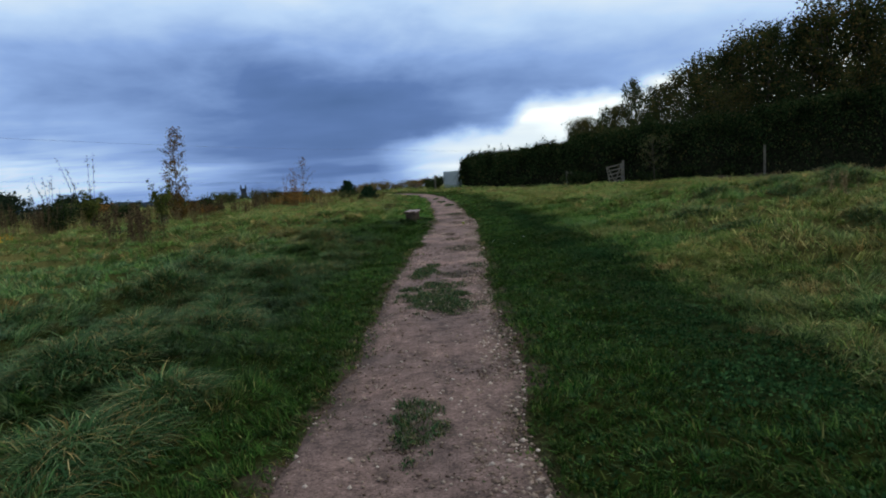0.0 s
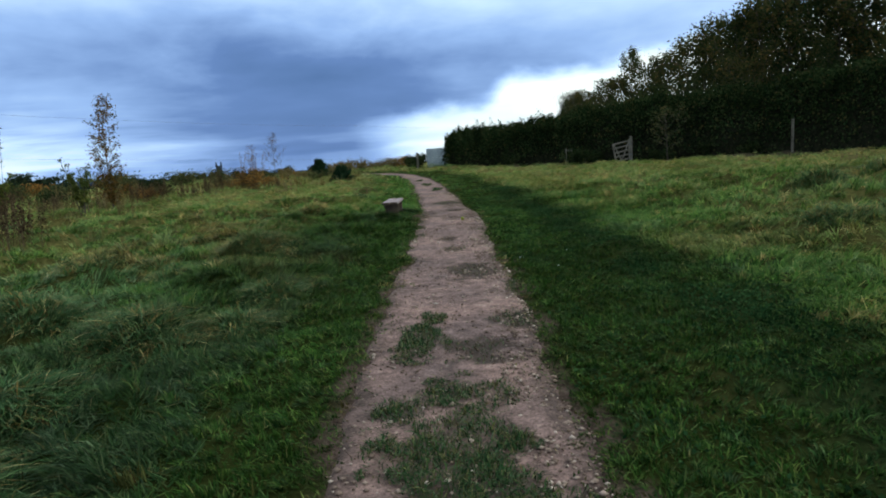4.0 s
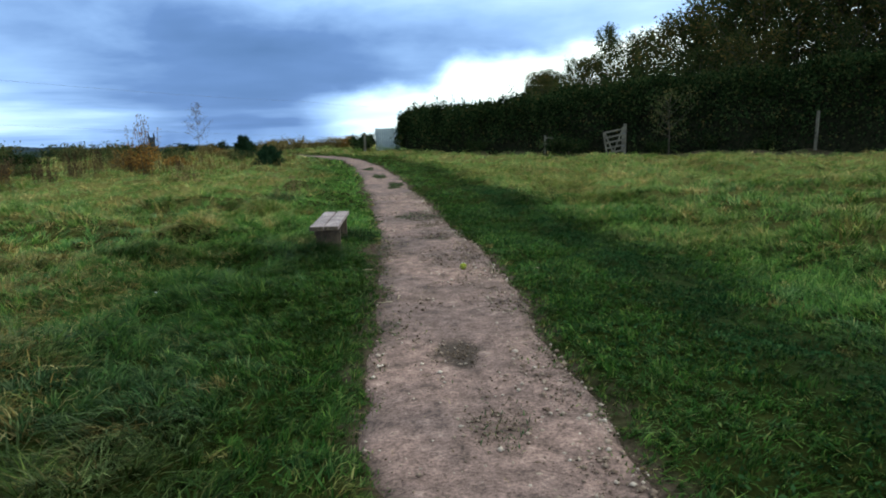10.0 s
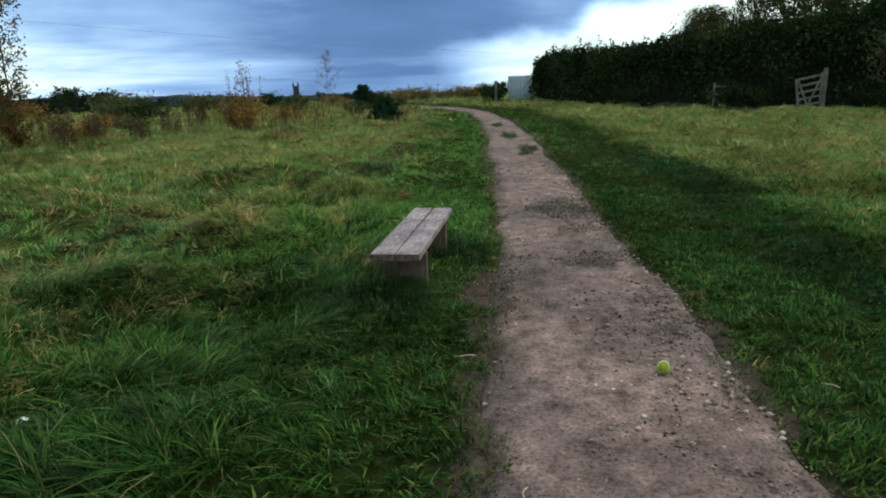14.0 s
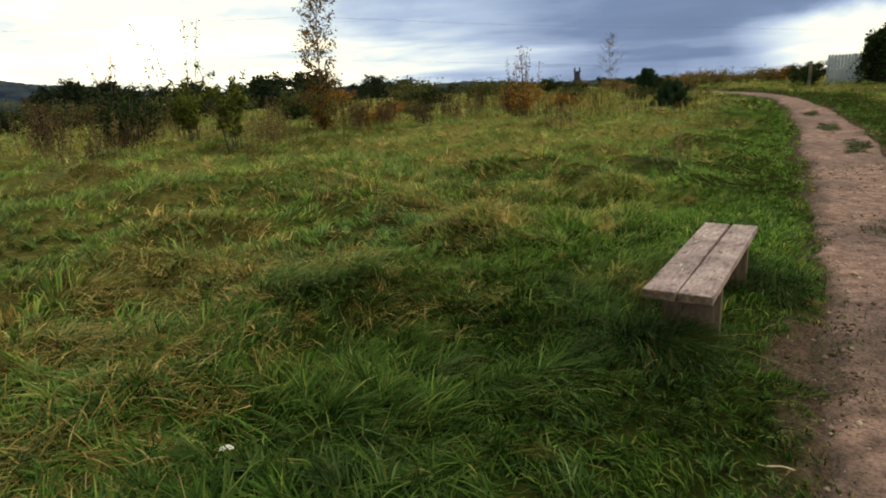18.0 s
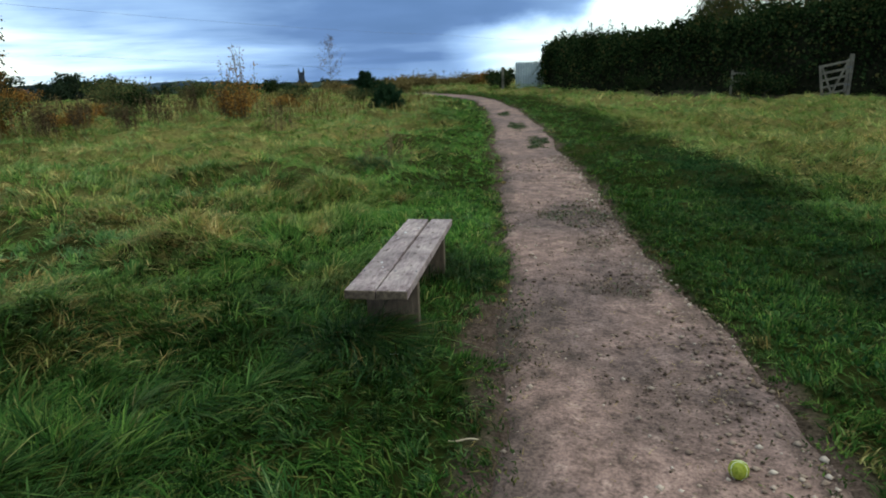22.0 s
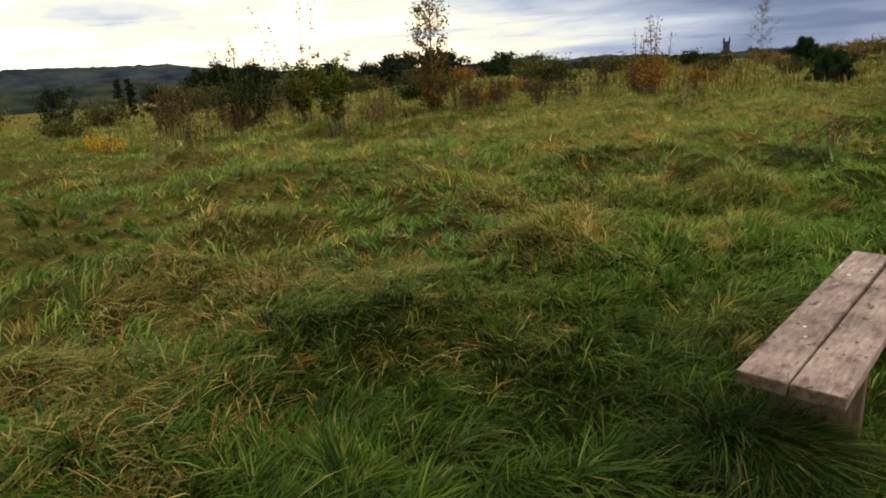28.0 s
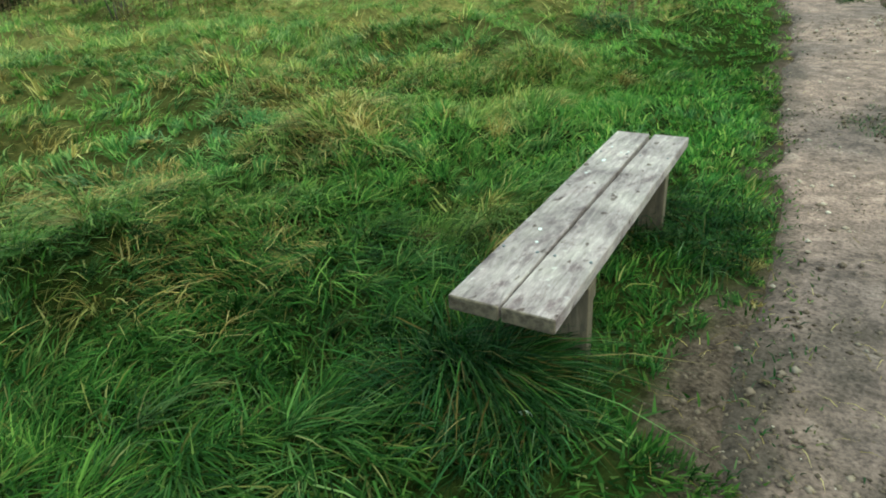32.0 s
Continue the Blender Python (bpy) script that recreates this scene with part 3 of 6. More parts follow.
def part(name, data, material=None, parent=None, label=""):
    """One mesh object, from a mesh or a bmesh, under a thing or a part."""
    if isinstance(data, bmesh.types.BMesh):
        me = bpy.data.meshes.new(name)
        data.to_mesh(me)
        data.free()
        me.materials.append(material)
        data = me
    ob = new(name, data)
    ob.parent = parent
    if label:
        ob["label"] = label
    return ob


def thing(name, place, label, category, group="", turn=0.0, kind=""):
    ob = new(name)
    ob.empty_display_size = 0.1
    ob.matrix_basis = pose(*place, 0, 0, turn)
    return tagged(ob, label, category, group, kind)


def box_bm(sx, sy, sz, bevel=0.006, at=(0, 0, 0), rot=(0, 0, 0), worn=0.0, seed=0, cuts=0):
    """A bevelled, slightly worn block centred on a place."""
    bm = bmesh.new()
    bmesh.ops.create_cube(bm, size=1)
    bmesh.ops.scale(bm, vec=(sx, sy, sz), verts=bm.verts)
    if cuts:
        long = max(range(3), key=lambda k: (sx, sy, sz)[k])
        es = [e for e in bm.edges if abs((e.verts[0].co - e.verts[1].co)[long]) > 0.5 * (sx, sy, sz)[long]]
        bmesh.ops.subdivide_edges(bm, edges=es, cuts=cuts, use_grid_fill=True)
    if bevel:
        sharp = [e for e in bm.edges if len(e.link_faces) == 2 and e.calc_face_angle(0) > 0.5]
        bmesh.ops.bevel(bm, geom=sharp, offset=bevel, segments=2, affect="EDGES", profile=0.6)
    if worn:
        for v in bm.verts:
            v.co += noise.noise_vector(v.co * 9 + Vector((seed * 3.1, seed, 0))) * worn
    bmesh.ops.transform(bm, matrix=pose(*at, *rot), verts=bm.verts)
    return bm


def tube_arrays(points, radii, sides=6):
    """Verts and quads of a bent tapered tube."""
    p = np.asarray(points, float)
    t = np.gradient(p, axis=0)
    t /= np.linalg.norm(t, axis=1, keepdims=True) + 1e-9
    ref = np.where(np.abs(t[:, 2:3]) > 0.9, np.array([[1.0, 0, 0]]), np.array([[0, 0, 1.0]]))
    u = np.cross(t, ref)
    u /= np.linalg.norm(u, axis=1, keepdims=True) + 1e-9
    v = np.cross(t, u)
    a = np.arange(sides) * 2 * np.pi / sides
    ring = np.cos(a)[None, :, None] * u[:, None] + np.sin(a)[None, :, None] * v[:, None]
    verts = (p[:, None] + ring * np.asarray(radii, float)[:, None, None]).reshape(-1, 3)
    n = len(p)
    i, k = np.meshgrid(np.arange(n - 1), np.arange(sides), indexing="ij")
    a0, a1 = i * sides + k, i * sides + (k + 1) % sides
    quads = np.stack([a0, a1, a1 + sides, a0 + sides], -1).reshape(-1, 4)
    return verts, quads


def tubes_mesh(name, tubes, mat, sides=6):
    vs, fs, base = [], [], 0
    for pts, rad in tubes:
        v, f = tube_arrays(pts, rad, sides)
        vs.append(v)
        fs.append(f + base)
        base += len(v)
    return mesh_from(name, np.concatenate(vs), np.concatenate(fs), 4, mat)


def leaves_mesh(name, centres, size, mat, rng, droop=0.0, long=1.6, spread=0.35):
    """Many small leaves, each a folded lozenge with a turn of its own."""
    c = np.asarray(centres, float)
    n = len(c)
    d = rng.normal(size=(n, 3))
    d[:, 2] -= droop
    d /= np.linalg.norm(d, axis=1, keepdims=True)
    s = np.cross(d, rng.normal(size=(n, 3)))
    s /= np.linalg.norm(s, axis=1, keepdims=True) + 1e-9
    w = np.cross(d, s)
    k = (np.asarray(size) * rng.uniform(1 - spread, 1 + spread, n))[:, None]
    a = c - d * k * long / 2
    b = c + d * k * long / 2
    l = c + s * k / 2 + w * k * 0.15
    r = c - s * k / 2 + w * k * 0.15
    verts = np.stack([a, l, b, r], 1).reshape(-1, 3)
    i = np.arange(n)[:, None] * 4
    faces = np.concatenate([np.concatenate([i, i + 1, i + 2], 1), np.concatenate([i, i + 2, i + 3], 1)])
    return mesh_from(name, verts, faces, 3, mat, flat=True)


# ---------------------------------------------------------------- ground and path
def spaced(centre_lo, centre_hi, fine, reach_lo, reach_hi, grow=1.16):
    mid = list(np.arange(centre_lo, centre_hi, fine))
    lo, hi, s = [], [], fine
    v = centre_lo
    while v > reach_lo:
        s *= grow
        v -= s
        lo.append(v)
    s, v = fine, mid[-1]
    while v < reach_hi:
        s *= grow
        v += s
        hi.append(v)
    return np.array(lo[::-1] + mid + hi)


def build_ground():
    xs = spaced(-4.0, 4.5, 0.11, -2600, 2600, 1.10)
    ys = spaced(1.0, 27.0, 0.13, -1500, 3500, 1.09)
    X, Y = np.meshgrid(xs, ys, indexing="ij")
    Z = gz(X, Y)
    inside = smooth(np.minimum(X - path_l(Y), path_r(Y) - X), -0.05, 0.12) * (Y < 53)
    Z = Z - inside * 0.05 - 0.014
    off = np.maximum(X - path_r(Y), path_l(Y) - X)
    soil = (1 - smooth(off + (vnoise(X, Y, 0.3, 16) - 0.5) * 0.3, -0.02, 0.15)) * (Y < 53)
    soil = np.maximum(np.maximum(soil, hedge_foot(X, Y) * 0.6), 0.9 * bare_by_bench(X, Y))
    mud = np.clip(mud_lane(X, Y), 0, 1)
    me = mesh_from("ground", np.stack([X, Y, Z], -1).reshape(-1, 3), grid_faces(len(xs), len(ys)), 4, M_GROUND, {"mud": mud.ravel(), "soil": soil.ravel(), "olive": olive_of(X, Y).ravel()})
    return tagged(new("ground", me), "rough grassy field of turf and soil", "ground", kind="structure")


def build_path():
    ys = np.concatenate([np.arange(-12, 1.5, 0.3), np.arange(1.5, 26, 0.06), np.arange(26, 53.5, 0.25)])
    us = np.linspace(-0.06, 1.06, 40)
    Y, U = np.meshgrid(ys, us, indexing="ij")
    L, R = path_l(Y), path_r(Y)
    X = L + (R - L) * U
    edge = np.minimum(U, 1 - U)
    Z = gz(X, Y) + 0.012 * smooth(edge, -0.06, 0.14) - 0.012
    Z += (vnoise(X, Y, 0.14, 13) - 0.5) * 0.006 + (vnoise(X, Y, 0.4, 14) - 0.5) * 0.022 - spots(X, Y, 4) * 0.012
    Z = np.where((edge < 0.0), Z - 0.03, Z)
    # muddy spots, plus plain darkening along the edges and for y below 10
    mud = np.clip(spots(X, Y, 4) * 0.9 + 0.45 * bare_by_bench(X, Y) + 0.5 * (1 - 0.8 * bare_by_bench(X, Y)) * (1 - smooth(edge + (vnoise(X, Y, 0.35, 42) - 0.5) * 0.22 + (vnoise(X, Y, 0.09, 43) - 0.5) * 0.1, 0.0, 0.13)) + 0.30 * (1 - smooth(Y, 4.5, 10.0)), 0, 1)
    me = mesh_from("path", np.stack([X, Y, Z], -1).reshape(-1, 3), grid_faces(len(ys), len(us)), 4, M_PATH, {"mud": mud.ravel()})
    tagged(new("path", me), "trodden pinkish-brown earth footpath with muddy patches", "path", kind="structure")


def build_pebbles():
    """Loose stones and crumbs of soil lying on the path."""
    base = np.array([(1, 0, 0), (0, 1, 0), (-1, 0, 0), (0, -1, 0), (0, 0, 0.7), (0, 0, -0.7)], float)
    tri = np.array([(0, 1, 4), (1, 2, 4), (2, 3, 4), (3, 0, 4), (1, 0, 5), (2, 1, 5), (3, 2, 5), (0, 3, 5)])
    for name, n, mat, label in (("gravel", 13000, M_PEBBLE, "small pale loose stones on the path"), ("soil_crumbs", 9500, M_CRUMB, "dark crumbs of soil scattered on the path")):
        y = 2.0 + 24 * RNG.random(n) ** 1.5
        u = RNG.random(n)
        u = np.where(RNG.random(n) < 0.45, 1 - 0.25 * u, u)
        x = path_l(y) + (path_r(y) - path_l(y)) * u
        if name == "soil_crumbs":
            k = RNG.random(n) < 0.45
            rows = np.array(SPOTS)[RNG.integers(0, len(SPOTS), n)]
            rows[: n // 30] = (-1.25, 18.95, 0.3, 0.6, 0, 0)
            x = np.where(k, rows[:, 0] + RNG.normal(0, 0.5, n) * rows[:, 2], x)
            y = np.where(k, rows[:, 1] + RNG.normal(0, 0.5, n) * rows[:, 3], y)
        s = 0.004 + (0.017 if name == "gravel" else 0.009) * RNG.random(n) ** 4
        z = gz(x, y) + s * 0.1
        v = base[None] * s[:, None, None] * RNG.uniform(0.6, 1.4, (n, 6, 1)) + np.stack([x, y, z], 1)[:, None]
        f = tri[None] + np.arange(n)[:, None, None] * 6
        me = mesh_from(name, v.reshape(-1, 3), f.reshape(-1, 3), 3, mat)
        tagged(new(name, me), label, "gravel", kind="stuff")


build_ground()
build_path()
build_pebbles()

# ---------------------------------------------------------------- bench
def build_bench():
    z0 = float(gz(-1.81, 19.3))
    ob = thing("bench", (-1.81, 19.37, z0), "weathered grey two-plank wooden bench in long grass", "bench")
    tilt = -1.6
    top = 0.362 - z0
    for k, dx in enumerate((-0.089, 0.089)):
        bm = box_bm(0.163, 1.78, 0.048, 0.006, (dx, 0, top - 0.024), (tilt, 0, 0.25 * (1 - 2 * k)), 0.0016, k + 1, 14)
        part("seat_plank", bm, M_SEAT, ob)
    for k, dy in enumerate((-0.56, 0.50)):
        part("leg", box_bm(0.30, 0.055, 0.43, 0.005, (0.015, dy, 0.10), (0, 0, 0), 0.0015, 5 + k, 4), M_LEG, ob)
        part("cross_batten", box_bm(0.315, 0.045, 0.075, 0.005, (0.0, dy + 0.052, top - 0.095), (0, 0, 0), 0.001, 8 + k), M_LEG, ob)
    part("stretcher", box_bm(0.05, 1.04, 0.09, 0.005, (0, -0.03, top - 0.15), (tilt, 0, 0), 0.001, 12), M_LEG, ob)
    for dx in (-0.15, -0.03, 0.03, 0.15):
        for dy in (-0.53, 0.54):
            bm = bmesh.new()
            bmesh.ops.create_cone(bm, cap_ends=True, segments=8, radius1=0.006, radius2=0.005, depth=0.006)
            bmesh.ops.translate(bm, vec=(dx, dy, top + 0.0005 - dy * math.tan(radians(1.6))), verts=bm.verts)
            part("bolt", bm, M_CABLE, ob)
    # pale bird marks on the planks
    for k, (dx, dy, s) in enumerate(((-0.10, 0.42, 0.014), (-0.12, 0.24, 0.008), (-0.09, -0.36, 0.011), (-0.06, -0.46, 0.007), (-0.12, 0.62, 0.006), (-0.06, 0.55, 0.006), (-0.03, 0.57, 0.006))):
        bm = bmesh.new()
        bmesh.ops.create_circle(bm, cap_ends=True, segments=9, radius=s)
        for v in bm.verts:
            v.co *= 0.7 + 0.5 * noise.noise(v.co * 90 + Vector((k, 0, 0)))
            v.co.z = 0
        r = bmesh.ops.extrude_face_region(bm, geom=bm.faces[:])
        bmesh.ops.translate(bm, vec=(0, 0, 0.0015), verts=[g for g in r["geom"] if isinstance(g, bmesh.types.BMVert)])
        bmesh.ops.translate(bm, vec=(dx, dy, top + 0.0012 - dy * math.tan(radians(1.6))), verts=bm.verts)
        part("bird_mark", bm, M_FEATHER, ob)


def build_ball():
    r = 0.036
    x, y = -0.25, 17.62
    ob = thing("tennis_ball", (x, y, float(gz(x, y)) + r - 0.004), "worn yellow-green felt tennis ball on the path", "ball", turn=30)
    bm = bmesh.new()
    bmesh.ops.create_icosphere(bm, subdivisions=4, radius=r)
    for v in bm.verts:
        v.co *= 1 + 0.03 * noise.noise(v.co * 260)
    part("felt", bm, M_FELT, ob)
    a = np.linspace(0, 2 * np.pi, 60)
    k = 0.44
    p = np.stack([(1 - k) * np.cos(a) + k * np.cos(3 * a), (1 - k) * np.sin(a) - k * np.sin(3 * a), 2 * math.sqrt(k * (1 - k)) * np.sin(2 * a)], 1)
    p *= r * 1.005 / np.linalg.norm(p, axis=1, keepdims=True)
    part("seam", tubes_mesh("seam", [(p, np.full(60, 0.0013))], M_SEAM, 5), parent=ob)


def build_feathers():
    for x, y, s, turn in ((-1.72, 18.45, 0.022, 20), (-3.17, 16.80, 0.032, 70), (0.40, 12.65, 0.036, 120), (1.0, 12.69, 0.02, 10), (0.75, 11.9, 0.016, 50)):
        bm = bmesh.new()
        bmesh.ops.create_grid(bm, x_segments=10, y_segments=4, size=1)
        for v in bm.verts:
            u, w = v.co.x, v.co.y
            v.co = Vector((u * s, w * s * 0.45 * math.sqrt(max(0.02, 1 - u * u)), s * 0.3 * (1 - u * u) + 0.15 * s * w * w))
        r = bmesh.ops.extrude_face_region(bm, geom=bm.faces[:])
        bmesh.ops.translate(bm, vec=(0, 0, 0.002), verts=[g for g in r["geom"] if isinstance(g, bmesh.types.BMVert)])
        ob = part("feather", bm, M_FEATHER)
        ob.matrix_basis = pose(x, y, float(gz(x, y)) + 0.03, 20, 8, turn)
        tagged(ob, "small white feather lying in the grass", "feather", "scraps in the grass")
    for x, y, l, turn in ((-1.29, 17.755, 0.14, 10), (0.5, 17.55, 0.12, -35), (-1.07, 16.41, 0.13, 5), (-0.95, 16.55, 0.12, 80)):
        a = np.linspace(-0.5, 0.5, 7)
        pts = np.stack([a * l, 0.008 * np.sin(a * 7), 0.004 + 0 * a], 1)
        ob = part("stick", tubes_mesh("stick", [(pts, 0.004 - 0.002 * np.abs(a))], M_STICK, 6))
        ob.matrix_basis = pose(x, y, float(gz(x, y)) + 0.006, 0, 0, turn)
        tagged(ob, "short pale dry stick on the ground", "stick", "sticks by the path")


# ---------------------------------------------------------------- trees and shrubs
def grow_tree(name, place, height, spread, nleaf, leaf, mats, label, category, seed, crown_base=0.2, limbs=16, group="", lean=0.0, sub=3, thin=1.0, shape=1.0, turn=0.0, low=1.0, fuzz=0.13, up=0.0):
    """A tapered trunk with limbs and twigs, and leaves clustered along them."""
    rng = np.random.default_rng(seed)
    ob = thing(name, place, label, category, group, turn)
    bark, leafm = mats
    tz = np.linspace(0, 1, 9)
    wob = np.cumsum(rng.normal(0, 0.012 * height, (9, 2)), 0) * tz[:, None]
    trunk = np.stack([wob[:, 0] + lean * tz * height, wob[:, 1], tz * height * 0.97], 1)
    r0 = height * 0.014 * thin
    part("trunk", tubes_mesh("trunk", [(trunk, r0 * (1 - 0.93 * tz) + 0.003)], bark, 8), parent=ob)
    tubes, cents = [], []
    for k in range(limbs):
        u = crown_base + (1 - crown_base) * (k + rng.random()) / limbs * 0.97
        i = u * 8
        a = int(min(i, 7))
        p0 = trunk[a] + (trunk[a + 1] - trunk[a]) * (i - a)
        ang = k * 2.4 + rng.normal(0, 0.4)
        v = (u - crown_base) / (1 - crown_base)
        length = spread * (0.35 + 0.9 * math.sin(math.pi * min(1, (0.18 + 0.82 * v)) ** shape)) * rng.uniform(0.7, 1.2)
        rise = rng.uniform(0.35, 0.9) + 0.4 * v + up
        t = np.linspace(0, 1, 6)
        bend = rng.normal(0, 0.12, 2)
        pts = np.stack([p0[0] + np.cos(ang + bend[0] * t) * length * t, p0[1] + np.sin(ang + bend[1] * t) * length * t, p0[2] + rise * length * t ** 1.3], 1)
        tubes.append((pts, r0 * 0.42 * (1 - 0.5 * v) * (1 - 0.88 * t) + 0.002))
        cents += [pts[2:]] * 2
        for s in range(sub):
            q = pts[2 + s % 4]
            aa, ll = ang + rng.normal(0, 0.9), length * rng.uniform(0.25, 0.5)
            tt = np.linspace(0, 1, 4)
            pp = np.stack([q[0] + np.cos(aa) * ll * tt, q[1] + np.sin(aa) * ll * tt, q[2] + ll * rng.uniform(0.1, 0.9) * tt], 1)
            tubes.append((pp, r0 * 0.14 * (1 - 0.8 * tt) + 0.0015))
            cents += [pp[1:]] * 3
    for k in range(limbs):
        part("limb", tubes_mesh("limb", tubes[k * (sub + 1):(k + 1) * (sub + 1)], bark, 4), parent=ob)
    c = np.concatenate(cents)
    c = c[np.argsort(c[:, 2])]
    pick = c[(len(c) * rng.random(nleaf) ** low).astype(int)]
    pick = pick + rng.normal(0, spread * fuzz, (nleaf, 3)) * np.array([1, 1, 0.9])
    pick[:, 2] = np.maximum(pick[:, 2], 0.05)
    part("crown", leaves_mesh("crown", pick, leaf, leafm, rng, 0.3), parent=ob)
    return ob


def grow_shrub(name, place, height, width, nleaf, leaf, mats, label, category, seed, stems=9, group="", bare=0.35, turn=0.0, shoots=0, tall=1.55):
    """Stems that rise together from the ground, leafy above."""
    rng = np.random.default_rng(seed)
    ob = thing(name, place, label, category, group, turn)
    tubes, cents = [], []
    for k in range(stems):
        ang, out = rng.uniform(0, 6.28), rng.uniform(0.1, 0.5) * width
        h = height * rng.uniform(0.55, 1.0)
        t = np.linspace(0, 1, 7)
        foot = rng.normal(0, 0.13 * width, 2)
        pts = np.stack([foot[0] + np.cos(ang) * out * t ** 1.3, foot[1] + np.sin(ang) * out * t ** 1.3, -0.05 + h * t], 1)
        pts[:, :2] += np.cumsum(rng.normal(0, 0.025 * width, (7, 2)), 0) * t[:, None]
        tubes.append((pts, 0.008 * height * (1 - 0.85 * t) + 0.002))
        lo = int(bare * 7)
        cents += [pts[lo:]] * 2
        for s in range(3):
            q = pts[min(6, 2 + s + int(rng.random() * 2))]
            aa, ll = rng.uniform(0, 6.28), width * rng.uniform(0.12, 0.3)
            tt = np.linspace(0, 1, 4)
            pp = np.stack([q[0] + np.cos(aa) * ll * tt, q[1] + np.sin(aa) * ll * tt, q[2] + ll * rng.uniform(0.2, 1.0) * tt], 1)
            tubes.append((pp, 0.003 * (1 - 0.7 * tt) + 0.001))
            cents += [pp] * 2
    for k in range(shoots):
        q = rng.normal(0, width * 0.2, 2)
        t = np.linspace(0, 1, 6)
        hh = height * rng.uniform(0.5 + 0.42 * tall, tall)
        d = rng.normal(0, 0.13, 2)
        pts = np.stack([q[0] + d[0] * hh * t ** 1.5, q[1] + d[1] * hh * t ** 1.5, -0.02 + hh * t], 1)
        shoot = part("shoot", tubes_mesh("shoot", [(pts, 0.011 * (1 - 0.75 * t) + 0.002)], mats[0], 5), parent=ob)
        tt = rng.uniform(0.55, 1, 26)
        c = np.stack([np.interp(tt, t, pts[:, j]) for j in range(3)], 1) + rng.normal(0, 0.05, (26, 3))
        part("sprig", leaves_mesh("sprig", c, leaf * 0.9, mats[1], rng), parent=shoot)["kind"] = "stuff"
    for k in range(stems):
        part("stem", tubes_mesh("stem", tubes[k * 4:k * 4 + 4], mats[0], 4), parent=ob)
    c = np.concatenate(cents)
    pick = c[rng.integers(0, len(c), nleaf)] + rng.normal(0, width * 0.06, (nleaf, 3))
    pick[:, 2] = np.maximum(pick[:, 2], 0.04)
    part("foliage", leaves_mesh("foliage", pick, leaf, mats[1], rng, 0.4), parent=ob)
    return ob


def at(x, y, dz=0.0):
    return (x, y, float(gz(x, y)) + dz)


# hedge along the field

